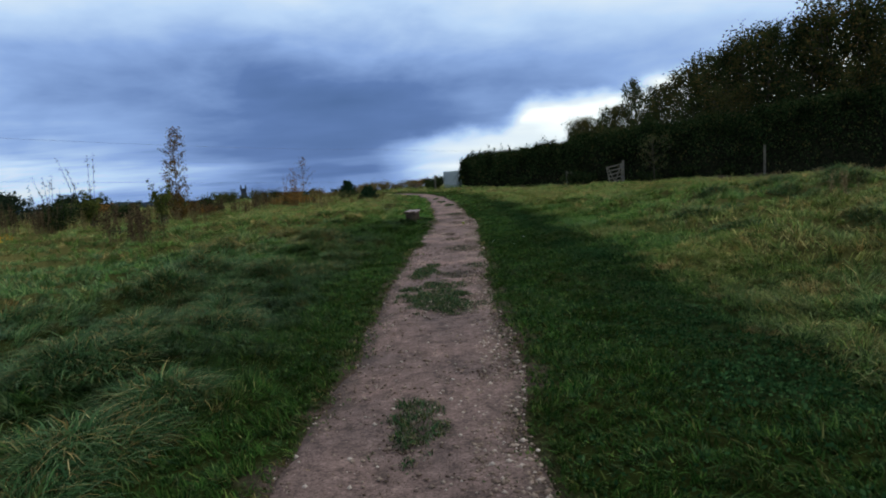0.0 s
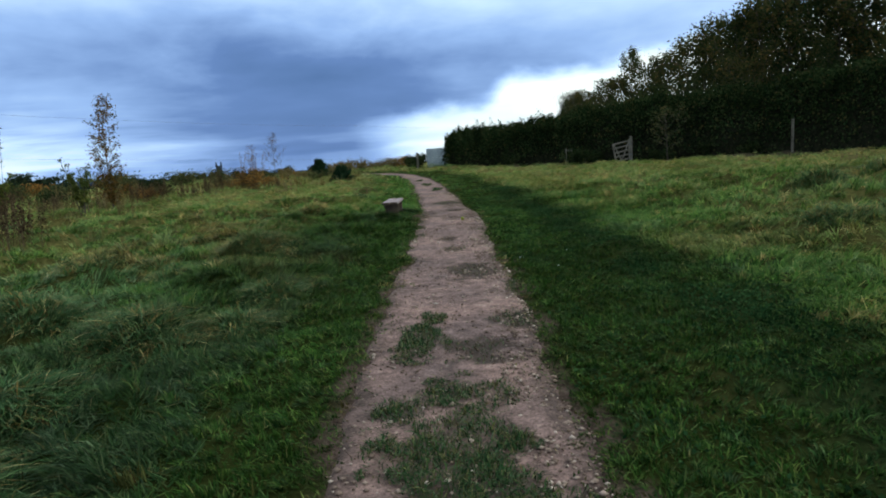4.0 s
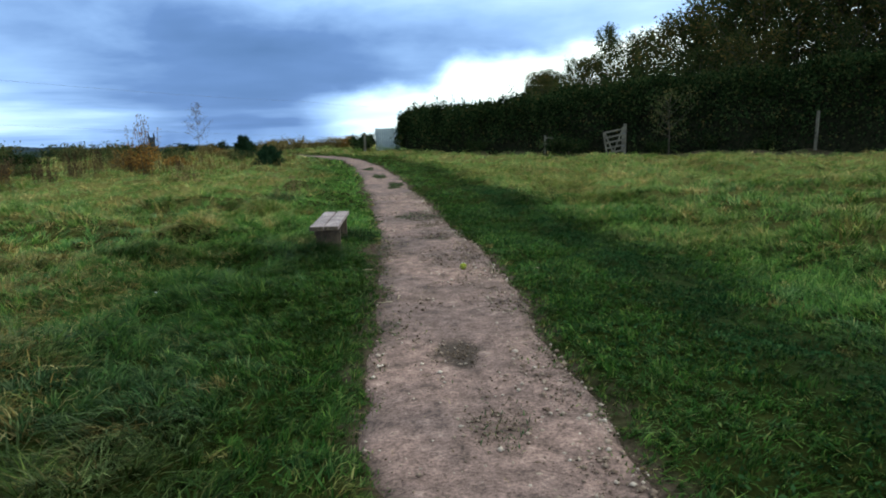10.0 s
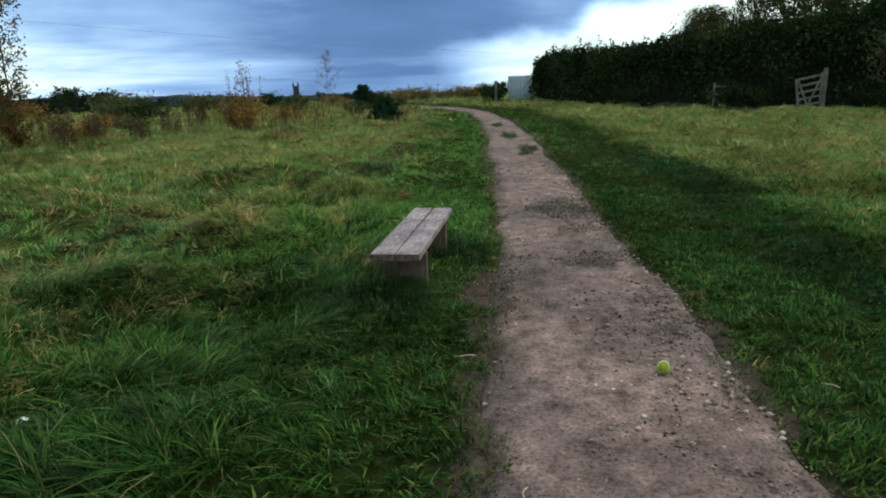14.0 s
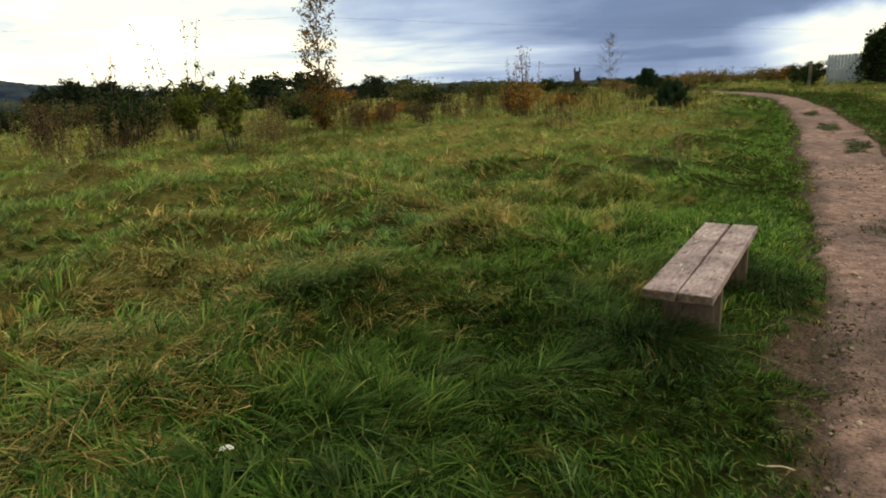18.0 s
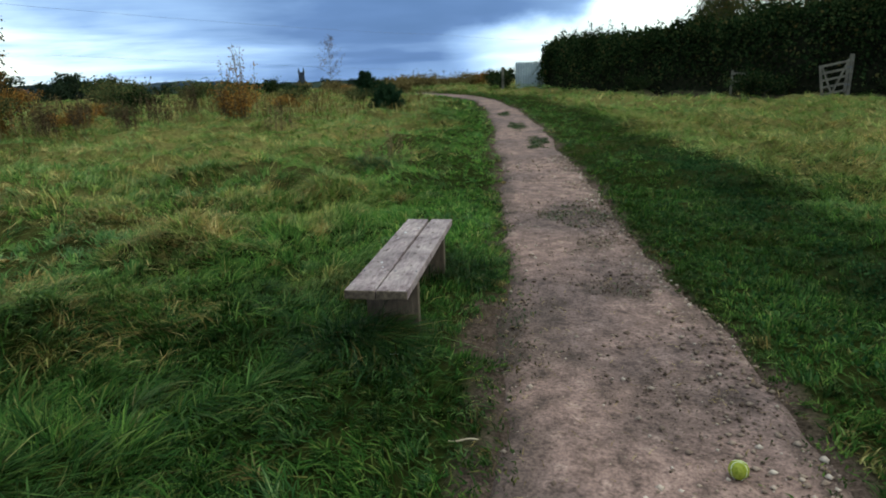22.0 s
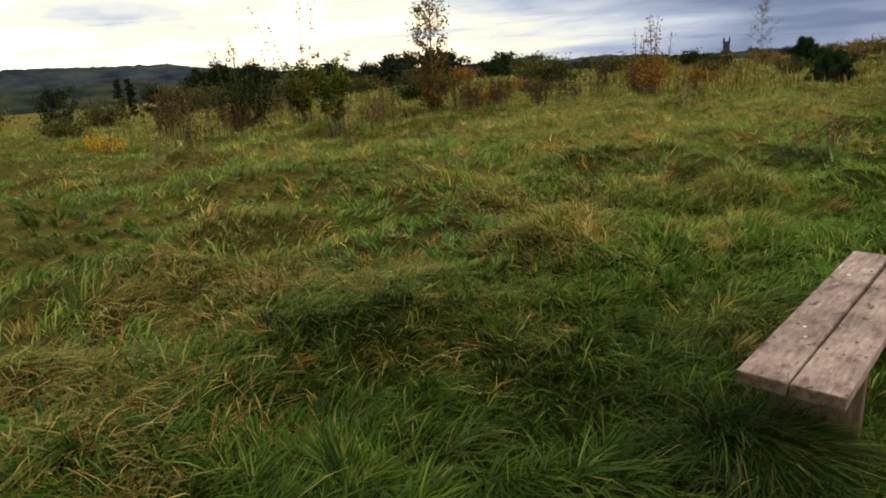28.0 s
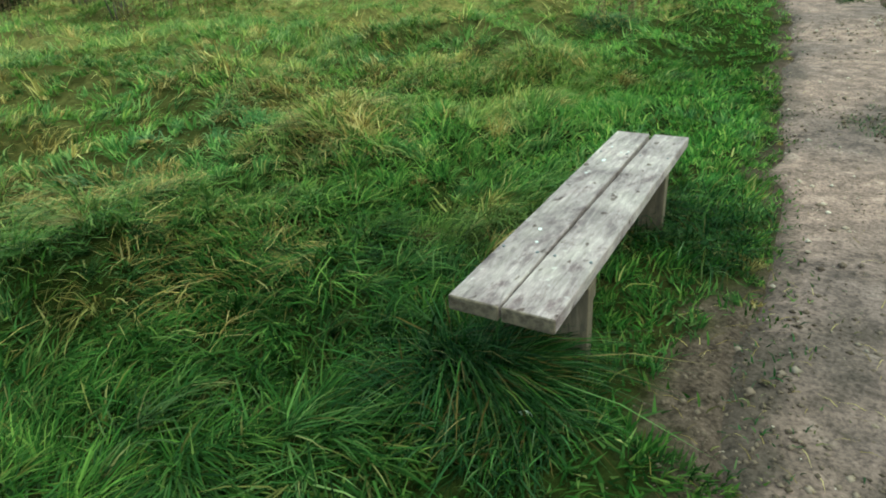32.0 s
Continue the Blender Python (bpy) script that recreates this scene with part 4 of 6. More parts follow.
def build_hedge():
    rng = np.random.default_rng(21)
    P = np.array(HEDGE)
    seg = np.hypot(*np.diff(P[:, :2], axis=0).T)
    acc = np.r_[0, np.cumsum(seg)]
    ob = thing("hedge", at(P[0, 0], P[0, 1]), "tall dense dark-green field hedge with overgrown top", "hedge")
    base = np.array(ob.matrix_basis.translation)

    def along(s):
        return np.stack([np.interp(s, acc, P[:, k]) for k in range(3)], -1)

    def across(s):
        d = along(s + 0.2) - along(s - 0.2)
        n = np.stack([-d[..., 1], d[..., 0]], -1)
        return n / (np.linalg.norm(n, axis=-1, keepdims=True) + 1e-9)

    def surface(s, a):
        """A point of the skin: s along, a from 0 (front foot) over the top to 1 (back foot)."""
        c, n = along(s), across(s)
        lump = 1 + 0.5 * (vnoise(s, a * 6, 1.3, 30) - 0.5) + 0.34 * (vnoise(s, a * 8, 0.5, 31) - 0.5)
        half = 0.95 * lump
        ang = math.pi * (1 - a)
        ca, sa = np.cos(ang), np.sin(ang)
        ex = np.sign(ca) * np.abs(ca) ** 0.45
        up = np.abs(sa) ** 0.5
        h = c[..., 2] * (0.92 + 0.22 * vnoise(s, 0 * s, 1.9, 32) + 0.16 * vnoise(s, 0 * s, 0.6, 33))
        xy = c[..., :2] + n * (-ex * half)[..., None] * -1
        return np.stack([xy[..., 0], xy[..., 1], gz(xy[..., 0], xy[..., 1]) + up * h], -1)

    # a dark shell behind the leaves stands in for the shade within
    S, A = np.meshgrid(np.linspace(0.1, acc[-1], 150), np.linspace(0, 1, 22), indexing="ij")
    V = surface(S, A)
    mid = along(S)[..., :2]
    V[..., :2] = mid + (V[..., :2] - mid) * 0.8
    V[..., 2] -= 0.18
    part("inner_shade_shell", mesh_from("inner_shade_shell", V.reshape(-1, 3) - base, grid_faces(150, 22), 4, M_HEDGECORE), parent=ob)
    n = 82000
    s = acc[-1] * rng.random(n) ** 1.0
    s[:1800] = rng.uniform(0, 0.5, 1800)
    a = rng.random(n)
    a = np.where(rng.random(n) < 0.75, a * 0.62, a)
    v = surface(s, a) + rng.normal(0, 0.15, (n, 3))
    v[:, 2] = np.maximum(v[:, 2], gz(v[:, 0], v[:, 1]) + 0.05)
    endcap = rng.random(n) < 0.02
    v[endcap, :2] = along(0 * s[endcap])[:, :2] + rng.normal(0, 0.45, (endcap.sum(), 2))
    v[endcap, 2] = rng.uniform(-0.05, 1.75, endcap.sum())
    part("foliage", leaves_mesh("foliage", v - base, 0.082, M_HEDGE, rng, 0.3), parent=ob)
    # shoots standing up from the top
    tubes, lv = [], []
    for k in range(260):
        q = surface(np.array([rng.uniform(0, acc[-1])]), np.array([rng.uniform(0.3, 0.7)]))[0]
        l = rng.uniform(0.15, 0.7)
        t = np.linspace(0, 1, 4)
        d = rng.normal(0, 0.25, 2)
        pts = np.stack([q[0] + d[0] * l * t, q[1] + d[1] * l * t, q[2] - 0.15 + (l + 0.15) * t], 1)
        tubes.append((pts - base, 0.006 * (1 - 0.7 * t)))
        lv.append(pts[rng.integers(1, 4, 14)] + rng.normal(0, 0.06, (14, 3)))
    tagged(part("shoot_growth", tubes_mesh("shoot_growth", tubes, M_BARK, 4), parent=ob), kind="stuff")
    tagged(part("shoot_foliage", leaves_mesh("shoot_foliage", np.concatenate(lv) - base, 0.075, M_HEDGE, rng), parent=ob), kind="stuff")


def build_wood():
    """Trees behind the hedge: a few grown, the rest copied at other turns and sizes."""
    kinds = []
    for k, (h, sp) in enumerate(((10, 1.75), (9, 1.95), (11, 1.5), (8, 1.85))):
        kinds.append(grow_tree("woodland_tree", (0, 0, -50), h, sp, 6400, 0.112, (M_BARK, M_WOODLEAF if k in (1, 3) else M_WOODGREEN), "tall broadleaved tree turning autumn brown behind the hedge", "tree", 40 + k, 0.06, 30, "trees behind the hedge", sub=4, shape=0.8, fuzz=0.15, up=0.55))
    rows = [(8.2, 84, 7.4), (8.9, 86, 8.0), (10.2, 85, 8.6), (10.9, 80, 8.6), (8.1, 64, 5.9), (8.8, 62, 6.5), (7.4, 87, 6.8), (7.2, 81, 5.8), (9.4, 83.7, 7.8), (9.6, 90.6, 9.0), (6.4, 85, 4.6), (9.3, 66, 7.0), (11.0, 63, 8.0), (12.0, 60, 7.6), (13.3, 60, 10.6), (14.6, 58, 8.6), (15.6, 57, 9.2), (16.9, 55, 9.6), (18.0, 53, 9.6), (19.2, 52, 10.4), (20.5, 50, 10.8),
            (21.8, 50, 11.4), (23.4, 48, 12.4), (24.8, 49, 11.6), (26.2, 47, 12.0), (27.6, 47, 12.6), (29.2, 46, 11.8), (30.6, 45, 12.2), (32.4, 45, 12.4), (34.5, 44, 12.2), (37, 43, 12.0), (40, 42, 11.5),
            (17.5, 48, 6.5), (21, 46, 7), (25.5, 44, 7.5), (29.5, 42.5, 7.5), (14.5, 53, 6), (12.3, 55, 5), (33, 41, 7), (22.6, 53, 11.5), (26.8, 52, 12.2), (31.4, 50, 12.4), (35.6, 47, 12.2), (19.8, 56, 9.6)]
    rng = random.Random(5)
    for k, (az, d, h) in enumerate(rows):
        src, h0 = kinds[k % 4], (10, 9, 11, 8)[k % 4]
        x, y = d * math.sin(radians(az + 1.2)), d * math.cos(radians(az + 1.2))
        f = h * (0.93 if az > 20.9 else 0.95) / h0 / 1.26
        m = pose(x, y, float(gz(x, y)) - 0.05, 0, 0, rng.uniform(0, 360)) @ Matrix.Diagonal((f * 1.05, f * 1.05, f, 1))
        if k < 4:
            src.matrix_basis = m
        else:
            o = copy_thing(src, pose(0, 0, 0))
            o.matrix_basis = m
    return kinds


def build_gate():
    """A small five-barred gate, sagging on its post."""
    x, y = 8.6, 38.55
    ob = thing("field_gate", at(x, y, -0.12), "weathered grey wooden five-bar gate hanging askew by the hedge", "gate", turn=8)
    w, h, sag = 0.9, 1.0, 10.0
    part("post", box_bm(0.11, 0.11, 1.55, 0.01, (w / 2 + 0.08, 0.02, 0.64), (0, 0, 0), 0.003, 3, 4), M_GATEWOOD, ob)

    def left_end(z):
        return -w / 2 - 0.02 + 0.17 * (1 - (z - 0.2) / (h - 0.08))

    drop = math.tan(radians(sag))
    part("stile", box_bm(0.07, 0.06, h + 0.08, 0.006, (left_end(0.66), 0, 0.62 - 0.42 * drop), (0, -10, 0), 0.002, 4, 4), M_GATEWOOD, ob)
    part("stile", box_bm(0.07, 0.06, h + 0.06, 0.006, (w / 2 - 0.03, 0, 0.66 + 0.42 * drop), (0, 0, 0), 0.002, 5, 4), M_GATEWOOD, ob)
    for k in range(5):
        z = 0.2 + k * (h - 0.08) / 4
        x0, x1 = left_end(z), w / 2
        mid = (x0 + x1) / 2
        part("rail", box_bm((x1 - x0) / math.cos(radians(sag)), 0.03, 0.075, 0.005, (mid, 0.0, z + mid * drop), (0, -sag, 0), 0.002, 5 + k, 6), M_GATEWOOD, ob)
    # two braces that meet at the foot
    foot = (-0.02, 0.17)
    for k, (hx, hz) in enumerate(((-w / 2 + 0.03, 1.10 - 0.42 * drop), (w / 2 - 0.06, 1.10 + 0.40 * drop))):
        l = math.hypot(hx - foot[0], hz - foot[1])
        part("brace", box_bm(0.06, 0.028, l, 0.005, ((hx + foot[0]) / 2, -0.032, (hz + foot[1]) / 2), (0, math.degrees(math.atan2(hx - foot[0], hz - foot[1])), 0), 0.002, 11 + k, 6), M_GATEWOOD, ob)
    for z in (0.4, 0.95):
        part("hinge", box_bm(0.16, 0.012, 0.035, 0.003, (w / 2 + 0.0, -0.04, z + 0.06)), M_CABLE, ob)
    # piece of post-and-rail fence in the brambles
    fx, fy = 6.75, 40.9
    fo = thing("rail_fence", at(fx, fy), "short piece of grey post-and-rail fence in brambles", "fence", turn=-10)
    for dx in (-0.62, 0.62):
        part("post", box_bm(0.08, 0.08, 0.9, 0.008, (dx, 0, 0.38), (0, 0, 0), 0.003, 2, 3), M_GATEWOOD, fo)
    for z in (0.38, 0.68):
        part("rail", box_bm(1.3, 0.035, 0.09, 0.005, (0, -0.06, z), (0, 2, 0), 0.002, 3, 4), M_GATEWOOD, fo)
    for px, py, ph in ((16.25, 36.2, 1.55),):
        o = part("fence_post", box_bm(0.09, 0.09, ph + 0.3, 0.008, (0, 0, ph / 2 - 0.15), (0, 0, 0), 0.003, 6, 4), M_GATEWOOD)
        o.matrix_basis = pose(px, py, float(gz(px, py)), 0, 0.5, 15)
        tagged(o, "lone weathered fence post in front of the hedge", "fence post", "fence posts")


def build_palisade():
    x0, x1, y = -2.1, -0.35, 51.9
    ob = thing("palisade_fence", at((x0 + x1) / 2, y), "grey galvanised steel palisade fence at the hedge end", "fence", turn=8)
    n = 13
    for k in range(n):
        dx = -0.82 + 1.64 * k / (n - 1)
        bm = bmesh.new()
        h, w = 1.42, 0.066
        prof = ((-w, 0.0), (-w * 0.4, -0.022), (w * 0.4, -0.022), (w, 0.0))
        lo = [bm.verts.new((dx + a, b, -0.05)) for a, b in prof]
        hi = [bm.verts.new((dx + a, b, h - 0.09)) for a, b in prof]
        tip = [bm.verts.new((dx + a * 0.25, b, h)) for a, b in prof]
        for r0, r1 in ((lo, hi), (hi, tip)):
            for i in range(3):
                bm.faces.new((r0[i], r0[i + 1], r1[i + 1], r1[i]))
        g = bmesh.ops.extrude_face_region(bm, geom=bm.faces[:])
        bmesh.ops.translate(bm, vec=(0, 0.004, 0), verts=[v for v in g["geom"] if isinstance(v, bmesh.types.BMVert)])
        part("pale", bm, M_STEEL, ob)
    for z in (0.3, 1.12):
        part("rail", box_bm(1.72, 0.035, 0.045, 0.004, (0, 0.03, z)), M_STEEL, ob)
    for dx in (-0.8, 0.8):
        part("post", box_bm(0.07, 0.06, 1.45, 0.004, (dx, 0.075, 0.64)), M_STEEL, ob)
    o = part("fence_post", box_bm(0.12, 0.12, 1.3, 0.01, (0, 0, 0.45), (0, 0, 0), 0.003, 6, 4), M_GATEWOOD)
    o.matrix_basis = pose(-2.75, 51.0, float(gz(-2.75, 51)), 0, 1, 15)
    tagged(o, "stout wooden post beside the steel fence", "fence post", "fence posts")


build_bench()
build_ball()
build_feathers()
build_hedge()
build_wood()
build_gate()
build_palisade()

# young birches and scrub in the field
grow_tree("birch_sapling", at(-13.45, 29.0), 4.4, 0.46, 3800, 0.046, (M_BIRCH, M_BIRCHLEAF), "slender young birch, rusty below with sparse leaves on top", "tree", 60, 0.05, 44, "young trees in the field", -0.02, 3, 0.5, 0.62, low=1.9, fuzz=0.18)
grow_tree("birch_sapling", at(-18.2, 69.8), 4.2, 0.8, 500, 0.06, (M_BIRCH, M_BIRCHLEAF), "nearly bare young birch on the skyline", "tree", 61, 0.2, 30, "young trees in the field", 0.0, 3, 0.4)
grow_tree("hawthorn_sapling", at(10.6, 37.4), 2.5, 0.7, 900, 0.05, (M_BARK, M_BRAMBLE), "small thin pale-stemmed tree before the hedge", "tree", 62, 0.25, 18, "young trees in the field", 0.0, 3, 0.8)
grow_shrub("willow_shrub", at(-12.1, 24.6), 1.9, 0.8, 1700, 0.048, (M_BARK, M_WILLOW), "upright yellow-green willow shrub on a thin stem", "shrub", 63, 6, "shrubs in the field", 0.4, shoots=0)
grow_shrub("willow_shrub", at(-16.4, 26.8), 1.9, 0.95, 3000, 0.05, (M_BARK, M_WILLOW), "yellow-green leafy willow shrub with bare shoots on top", "shrub", 64, 10, "shrubs in the field", 0.3, shoots=4, tall=1.75)
grow_shrub("willow_shrub", at(-16.9, 25.2), 1.6, 1.5, 2600, 0.05, (M_BARK, M_HEDGE), "dark spreading willow shrub with bare shoots on top", "shrub", 65, 12, "shrubs in the field", 0.42, shoots=7, tall=1.6)
grow_shrub("rusty_shrub", at(-9.2, 32.7), 1.05, 1.3, 1500, 0.042, (M_STALK, M_RUST), "rust-brown leafy shrub with tall bare shoots", "shrub", 66, 20, "shrubs in the field", 0.15, shoots=9, tall=1.9)


def grow_pine(place, height, width, seed, label):
    """A bushy young pine: whorls of upswept branches, each a brush of needles with a pale leading bud."""
    rng = np.random.default_rng(seed)
    ob = thing("young_pine", place, label, "pine", "young pines")
    t = np.linspace(0, 1, 6)
    trunk = np.stack([0.04 * np.sin(2.2 * t), 0.03 * t, -0.05 + (height + 0.05) * t], 1)
    part("trunk", tubes_mesh("trunk", [(trunk, 0.03 * (1 - 0.8 * t) + 0.004)], M_BARK, 6), parent=ob)
    for k in range(34):
        u = 0.03 + 0.88 * ((k + rng.random()) / 34) ** 1.25
        ang, l = k * 2.4 + rng.normal(0, 0.3), 0.55 * width * (1.08 - 0.8 * u) * rng.uniform(0.65, 1.2)
        rise = rng.uniform(0.02, 0.4) + 0.6 * u
        b = np.linspace(0, 1, 5)
        pts = np.stack([trunk[2, 0] + np.cos(ang) * l * b, trunk[2, 1] + np.sin(ang) * l * b, height * u + rise * l * b ** 1.6], 1)
        branch = part("branch", tubes_mesh("branch", [(pts, 0.009 * (1 - 0.7 * b) + 0.002)], M_BARK, 4), parent=ob)
        n = 420
        f = rng.uniform(0.2, 1.06, n)
        c = np.stack([np.interp(f, b, pts[:, j]) for j in range(3)], 1) + rng.normal(0, 0.04, (n, 3))
        part("needles", leaves_mesh("needles", c, 0.021, M_PINE, rng, -0.3, 4.5), parent=branch)["kind"] = "stuff"
    return ob


for k, (x, y, h, w) in enumerate(((-5.95, 36.9, 0.72, 1.15), (-8.4, 43.6, 1.0, 1.05))):
    grow_pine(at(x, y), h, w, 70 + k, "small dark-green bushy young pine")

# weeds: dead dock and willowherb stalks, brambles, along the rough part of the field
def grow_weed(place, h, n, seed, label, leafm, nleaf, width=0.5):
    rng = np.random.default_rng(seed)
    ob = thing("weed_clump", place, label, "weeds", "weeds in the field")
    for k in range(n):
        q = rng.normal(0, width * 0.35, 2)
        d = rng.normal(0, 0.12, 2)
        t = np.linspace(0, 1, 5)
        hh = h * rng.uniform(0.55, 1)
        pts = np.stack([q[0] + d[0] * hh * t, q[1] + d[1] * hh * t, -0.05 + hh * t], 1)
        stalk = part("stalk", tubes_mesh("stalk", [(pts, 0.006 * (1 - 0.7 * t) + 0.002)], M_STALK, 4), parent=ob)
        tt = rng.uniform(0.35, 1, nleaf // n)
        c = np.stack([np.interp(tt, t, pts[:, j]) for j in range(3)], 1) + rng.normal(0, 0.035, (nleaf // n, 3))
        part("seed_head", leaves_mesh("seed_head", c, 0.03, leafm, rng), parent=stalk)["kind"] = "stuff"
    return ob


weeds = [grow_weed((0, 0, 0), 1.25, 15, 80, "clump of dark-brown dead stalks", M_DOCK, 600),
         grow_weed((0, 0, 0), 1.0, 9, 81, "clump of brown seed-bearing dock stalks", M_TAN, 300),
         grow_weed((0, 0, 0), 0.8, 12, 82, "clump of grey-brown withered weeds", M_SEED, 300, 0.8),
         grow_weed((0, 0, 0), 0.5, 9, 83, "clump of orange-yellow ragwort in flower", M_RAGWORT, 260, 0.7)]
wr = random.Random(11)
WEEDS = [(-16.6, 21.7, 3, 1.0), (-17.1, 21.4, 3, 0.9), (-9.9, 17.3, 0, 1.05), (-9.3, 17.5, 0, 1.1), (-8.4, 15.7, 0, 0.9), (-15.9, 22.9, 0, 1.1), (-17.6, 23.4, 0, 1.2), (-14.9, 23.6, 1, 1.0), (-18.5, 24.2, 2, 1.2), (-20, 25, 0, 1.2),
         (-14.2, 27.8, 1, 1.1), (-15.4, 28.8, 1, 1.2), (-13.0, 29.6, 1, 1.1), (-19.4, 27.6, 2, 1.2), (-21.5, 27.2, 0, 1.2), (-3.2, 24.8, 2, 0.7), (-11.2, 36.0, 1, 1.2), (-10.9, 33.0, 1, 0.8)]
for az in (-37.5, -36.8, -34.9, -34.6, -31.9, -31.5, -29.6, -29.2, -27.4, -24.8):
    d = 19.5 + wr.uniform(-1.2, 2.2)
    WEEDS.append((d * math.sin(radians(az)) - 0.9, 13.9 + d * math.cos(radians(az)), 0, wr.uniform(0.6, 0.85)))
for k in range(34):
    a = wr.uniform(-62, -17)
    d = wr.uniform(17, 34) if a > -40 else wr.uniform(12, 30)
    WEEDS.append((d * math.sin(radians(a)) - 1, 14 + d * math.cos(radians(a)), wr.choice((0, 1, 2, 2)), wr.uniform(0.5, 0.95)))
for k in range(16):
    WEEDS.append((wr.uniform(6.5, 15), wr.uniform(12, 24), 2, wr.uniform(0.4, 0.75)))
for k, (x, y, kind, f) in enumerate(WEEDS):
    src = weeds[kind]
    m = pose(*at(x, y), 0, 0, wr.uniform(0, 360)) @ Matrix.Diagonal((f, f, f, 1))
    if src.get("used"):
        copy_thing(src, pose(0, 0, 0)).matrix_basis = m
    else:
        src["used"] = 1
        src.matrix_basis = m

brambles = [grow_shrub("bramble_bush", (0, 0, 0), 0.9, 1.9, 1500, 0.07, (M_STALK, M_BRAMBLE), "low sprawling bramble bush turning brown", "bramble", 90, 14, "brambles", 0.0),
            grow_shrub("bramble_bush", (0, 0, 0), 1.0, 1.7, 1500, 0.07, (M_STALK, M_RUST), "low rusty-brown bramble bush", "bramble", 91, 14, "brambles", 0.0),
            grow_shrub("bramble_bush", (0, 0, 0), 1.3, 2.2, 2000, 0.075, (M_BARK, M_HEDGE), "dark-green bramble bush against the hedge", "bramble", 92, 14, "brambles", 0.0),
            grow_shrub("bramble_bush", (0, 0, 0), 1.0, 2.4, 1800, 0.075, (M_STALK, M_TAN), "low mound of tan dead bramble and grass", "bramble", 93, 16, "brambles", 0.0)]
BRAMBLES = [(6.6, 39.9, 2, 1.0), (7.4, 39.8, 2, 0.8), (10.4, 38.0, 2, 0.8), (3.2, 44.3, 2, 0.7), (12.6, 37.8, 2, 0.9), (14.8, 37.2, 2, 0.9), (-2.85, 52.0, 2, 1.1), (-3.15, 52.8, 2, 1.05),
            (-5.2, 57, 3, 1.35), (-6.4, 56.4, 3, 1.45), (-7.6, 56, 3, 1.4), (-8.8, 56.5, 3, 1.35), (-10, 57, 3, 1.2), (-11.4, 58, 3, 1.1), (-4.6, 58, 1, 1.5), (-9.6, 59, 1, 1.4), (-13.5, 57, 1, 0.9), (-16, 57, 3, 0.7), (-12.6, 52, 3, 0.8), (-10.5, 48, 3, 0.7),
            (-12, 38.5, 1, 0.8), (-13.5, 41, 0, 1.0), (-15, 45, 0, 1.3), (-18, 46, 0, 1.5), (-19.5, 42, 0, 1.1), (-22, 45, 0, 1.6), (-16, 36, 1, 0.8), (-20, 36, 0, 1.2), (-25, 40, 0, 1.6),
            (-26, 33, 0, 1.5), (-23, 30, 0, 1.1), (-28, 36, 2, 1.5), (-30, 30, 0, 1.7), (-26, 25, 0, 1.4), (-24, 20, 0, 1.1), (-30, 22, 0, 1.6), (-22, 22.5, 0, 1.0), (-13, 31, 1, 0.7),
            (-20, 52, 0, 1.5), (-24, 50, 0, 1.6), (-9.6, 37.5, 1, 0.7), (-8.0, 41, 0, 0.8), (-11.6, 43, 0, 1.0), (-13, 47.5, 2, 0.9), (-10.2, 52.5, 2, 0.8), (-15.5, 50, 2, 1.0), (-17, 40, 2, 1.0), (-7.4, 47, 3, 0.8), (-14.2, 35, 0, 0.8), (-18.4, 33, 2, 0.8), (-28, 46, 1, 1.5), (-32, 42, 0, 1.8), (-35, 34, 0, 1.8)]
for x, y, kind, f in BRAMBLES:
    f *= 0.52 if y > 53.5 and x > -14 else 0.74
    src = brambles[kind]
    m = pose(*at(x, y, -0.03), 0, 0, wr.uniform(0, 360)) @ Matrix.Diagonal((f, f, f * wr.uniform(0.85, 1.1), 1))
    if src.get("used"):
        copy_thing(src, pose(0, 0, 0)).matrix_basis = m
    else:
        src["used"] = 1
        src.matrix_basis = m


# ---------------------------------------------------------------- distance
def far_at(az, d):
    x, y = d * math.sin(radians(az)), 15 + d * math.cos(radians(az))
    return x, y, float(gz(x, y))


fars = [grow_tree("field_tree", (0, 0, 0), 8, 3.6, 3600, 0.30, (M_BARK, M_FARLEAF), "rounded dark-green tree in the far hedgerow", "tree", 100 + k, 0.04, 13, "far hedgerow trees", sub=3, shape=0.9) for k in range(3)]
FAR = [(-84, 60, 0.2), (-78, 66, 0.0), (-73, 70, -0.1), (-66, 76, -0.5), (-63.2, 76, -0.05), (-61.6, 74, 0.55), (-60, 72, 0.7), (-58.6, 74, 0.7), (-57.5, 78, 0.1), (-54.6, 90, 0.0), (-53, 88, 0.3), (-51, 92, -0.2),
       (-48.7, 82, 0.45), (-47.3, 80, 0.2), (-45.6, 84, 0.6), (-44.2, 82, 0.55), (-42.6, 86, 0.4), (-38.8, 92, -0.25), (-37.4, 90, 0.0), (-36.2, 94, -0.3), (-34.8, 98, -0.85),
       (-31.5, 140, -0.95), (-28, 140, -1.0), (-24.6, 150, -1.1), (-22.4, 150, -0.95), (-18, 160, -0.95), (-15.6, 150, -0.9), (-13, 150, -1.05), (-10.4, 130, -1.1),
       (-3.2, 76, -0.5), (-4.0, 80, -0.75), (-3.6, 92, -0.9), (3, 100, -0.6)]
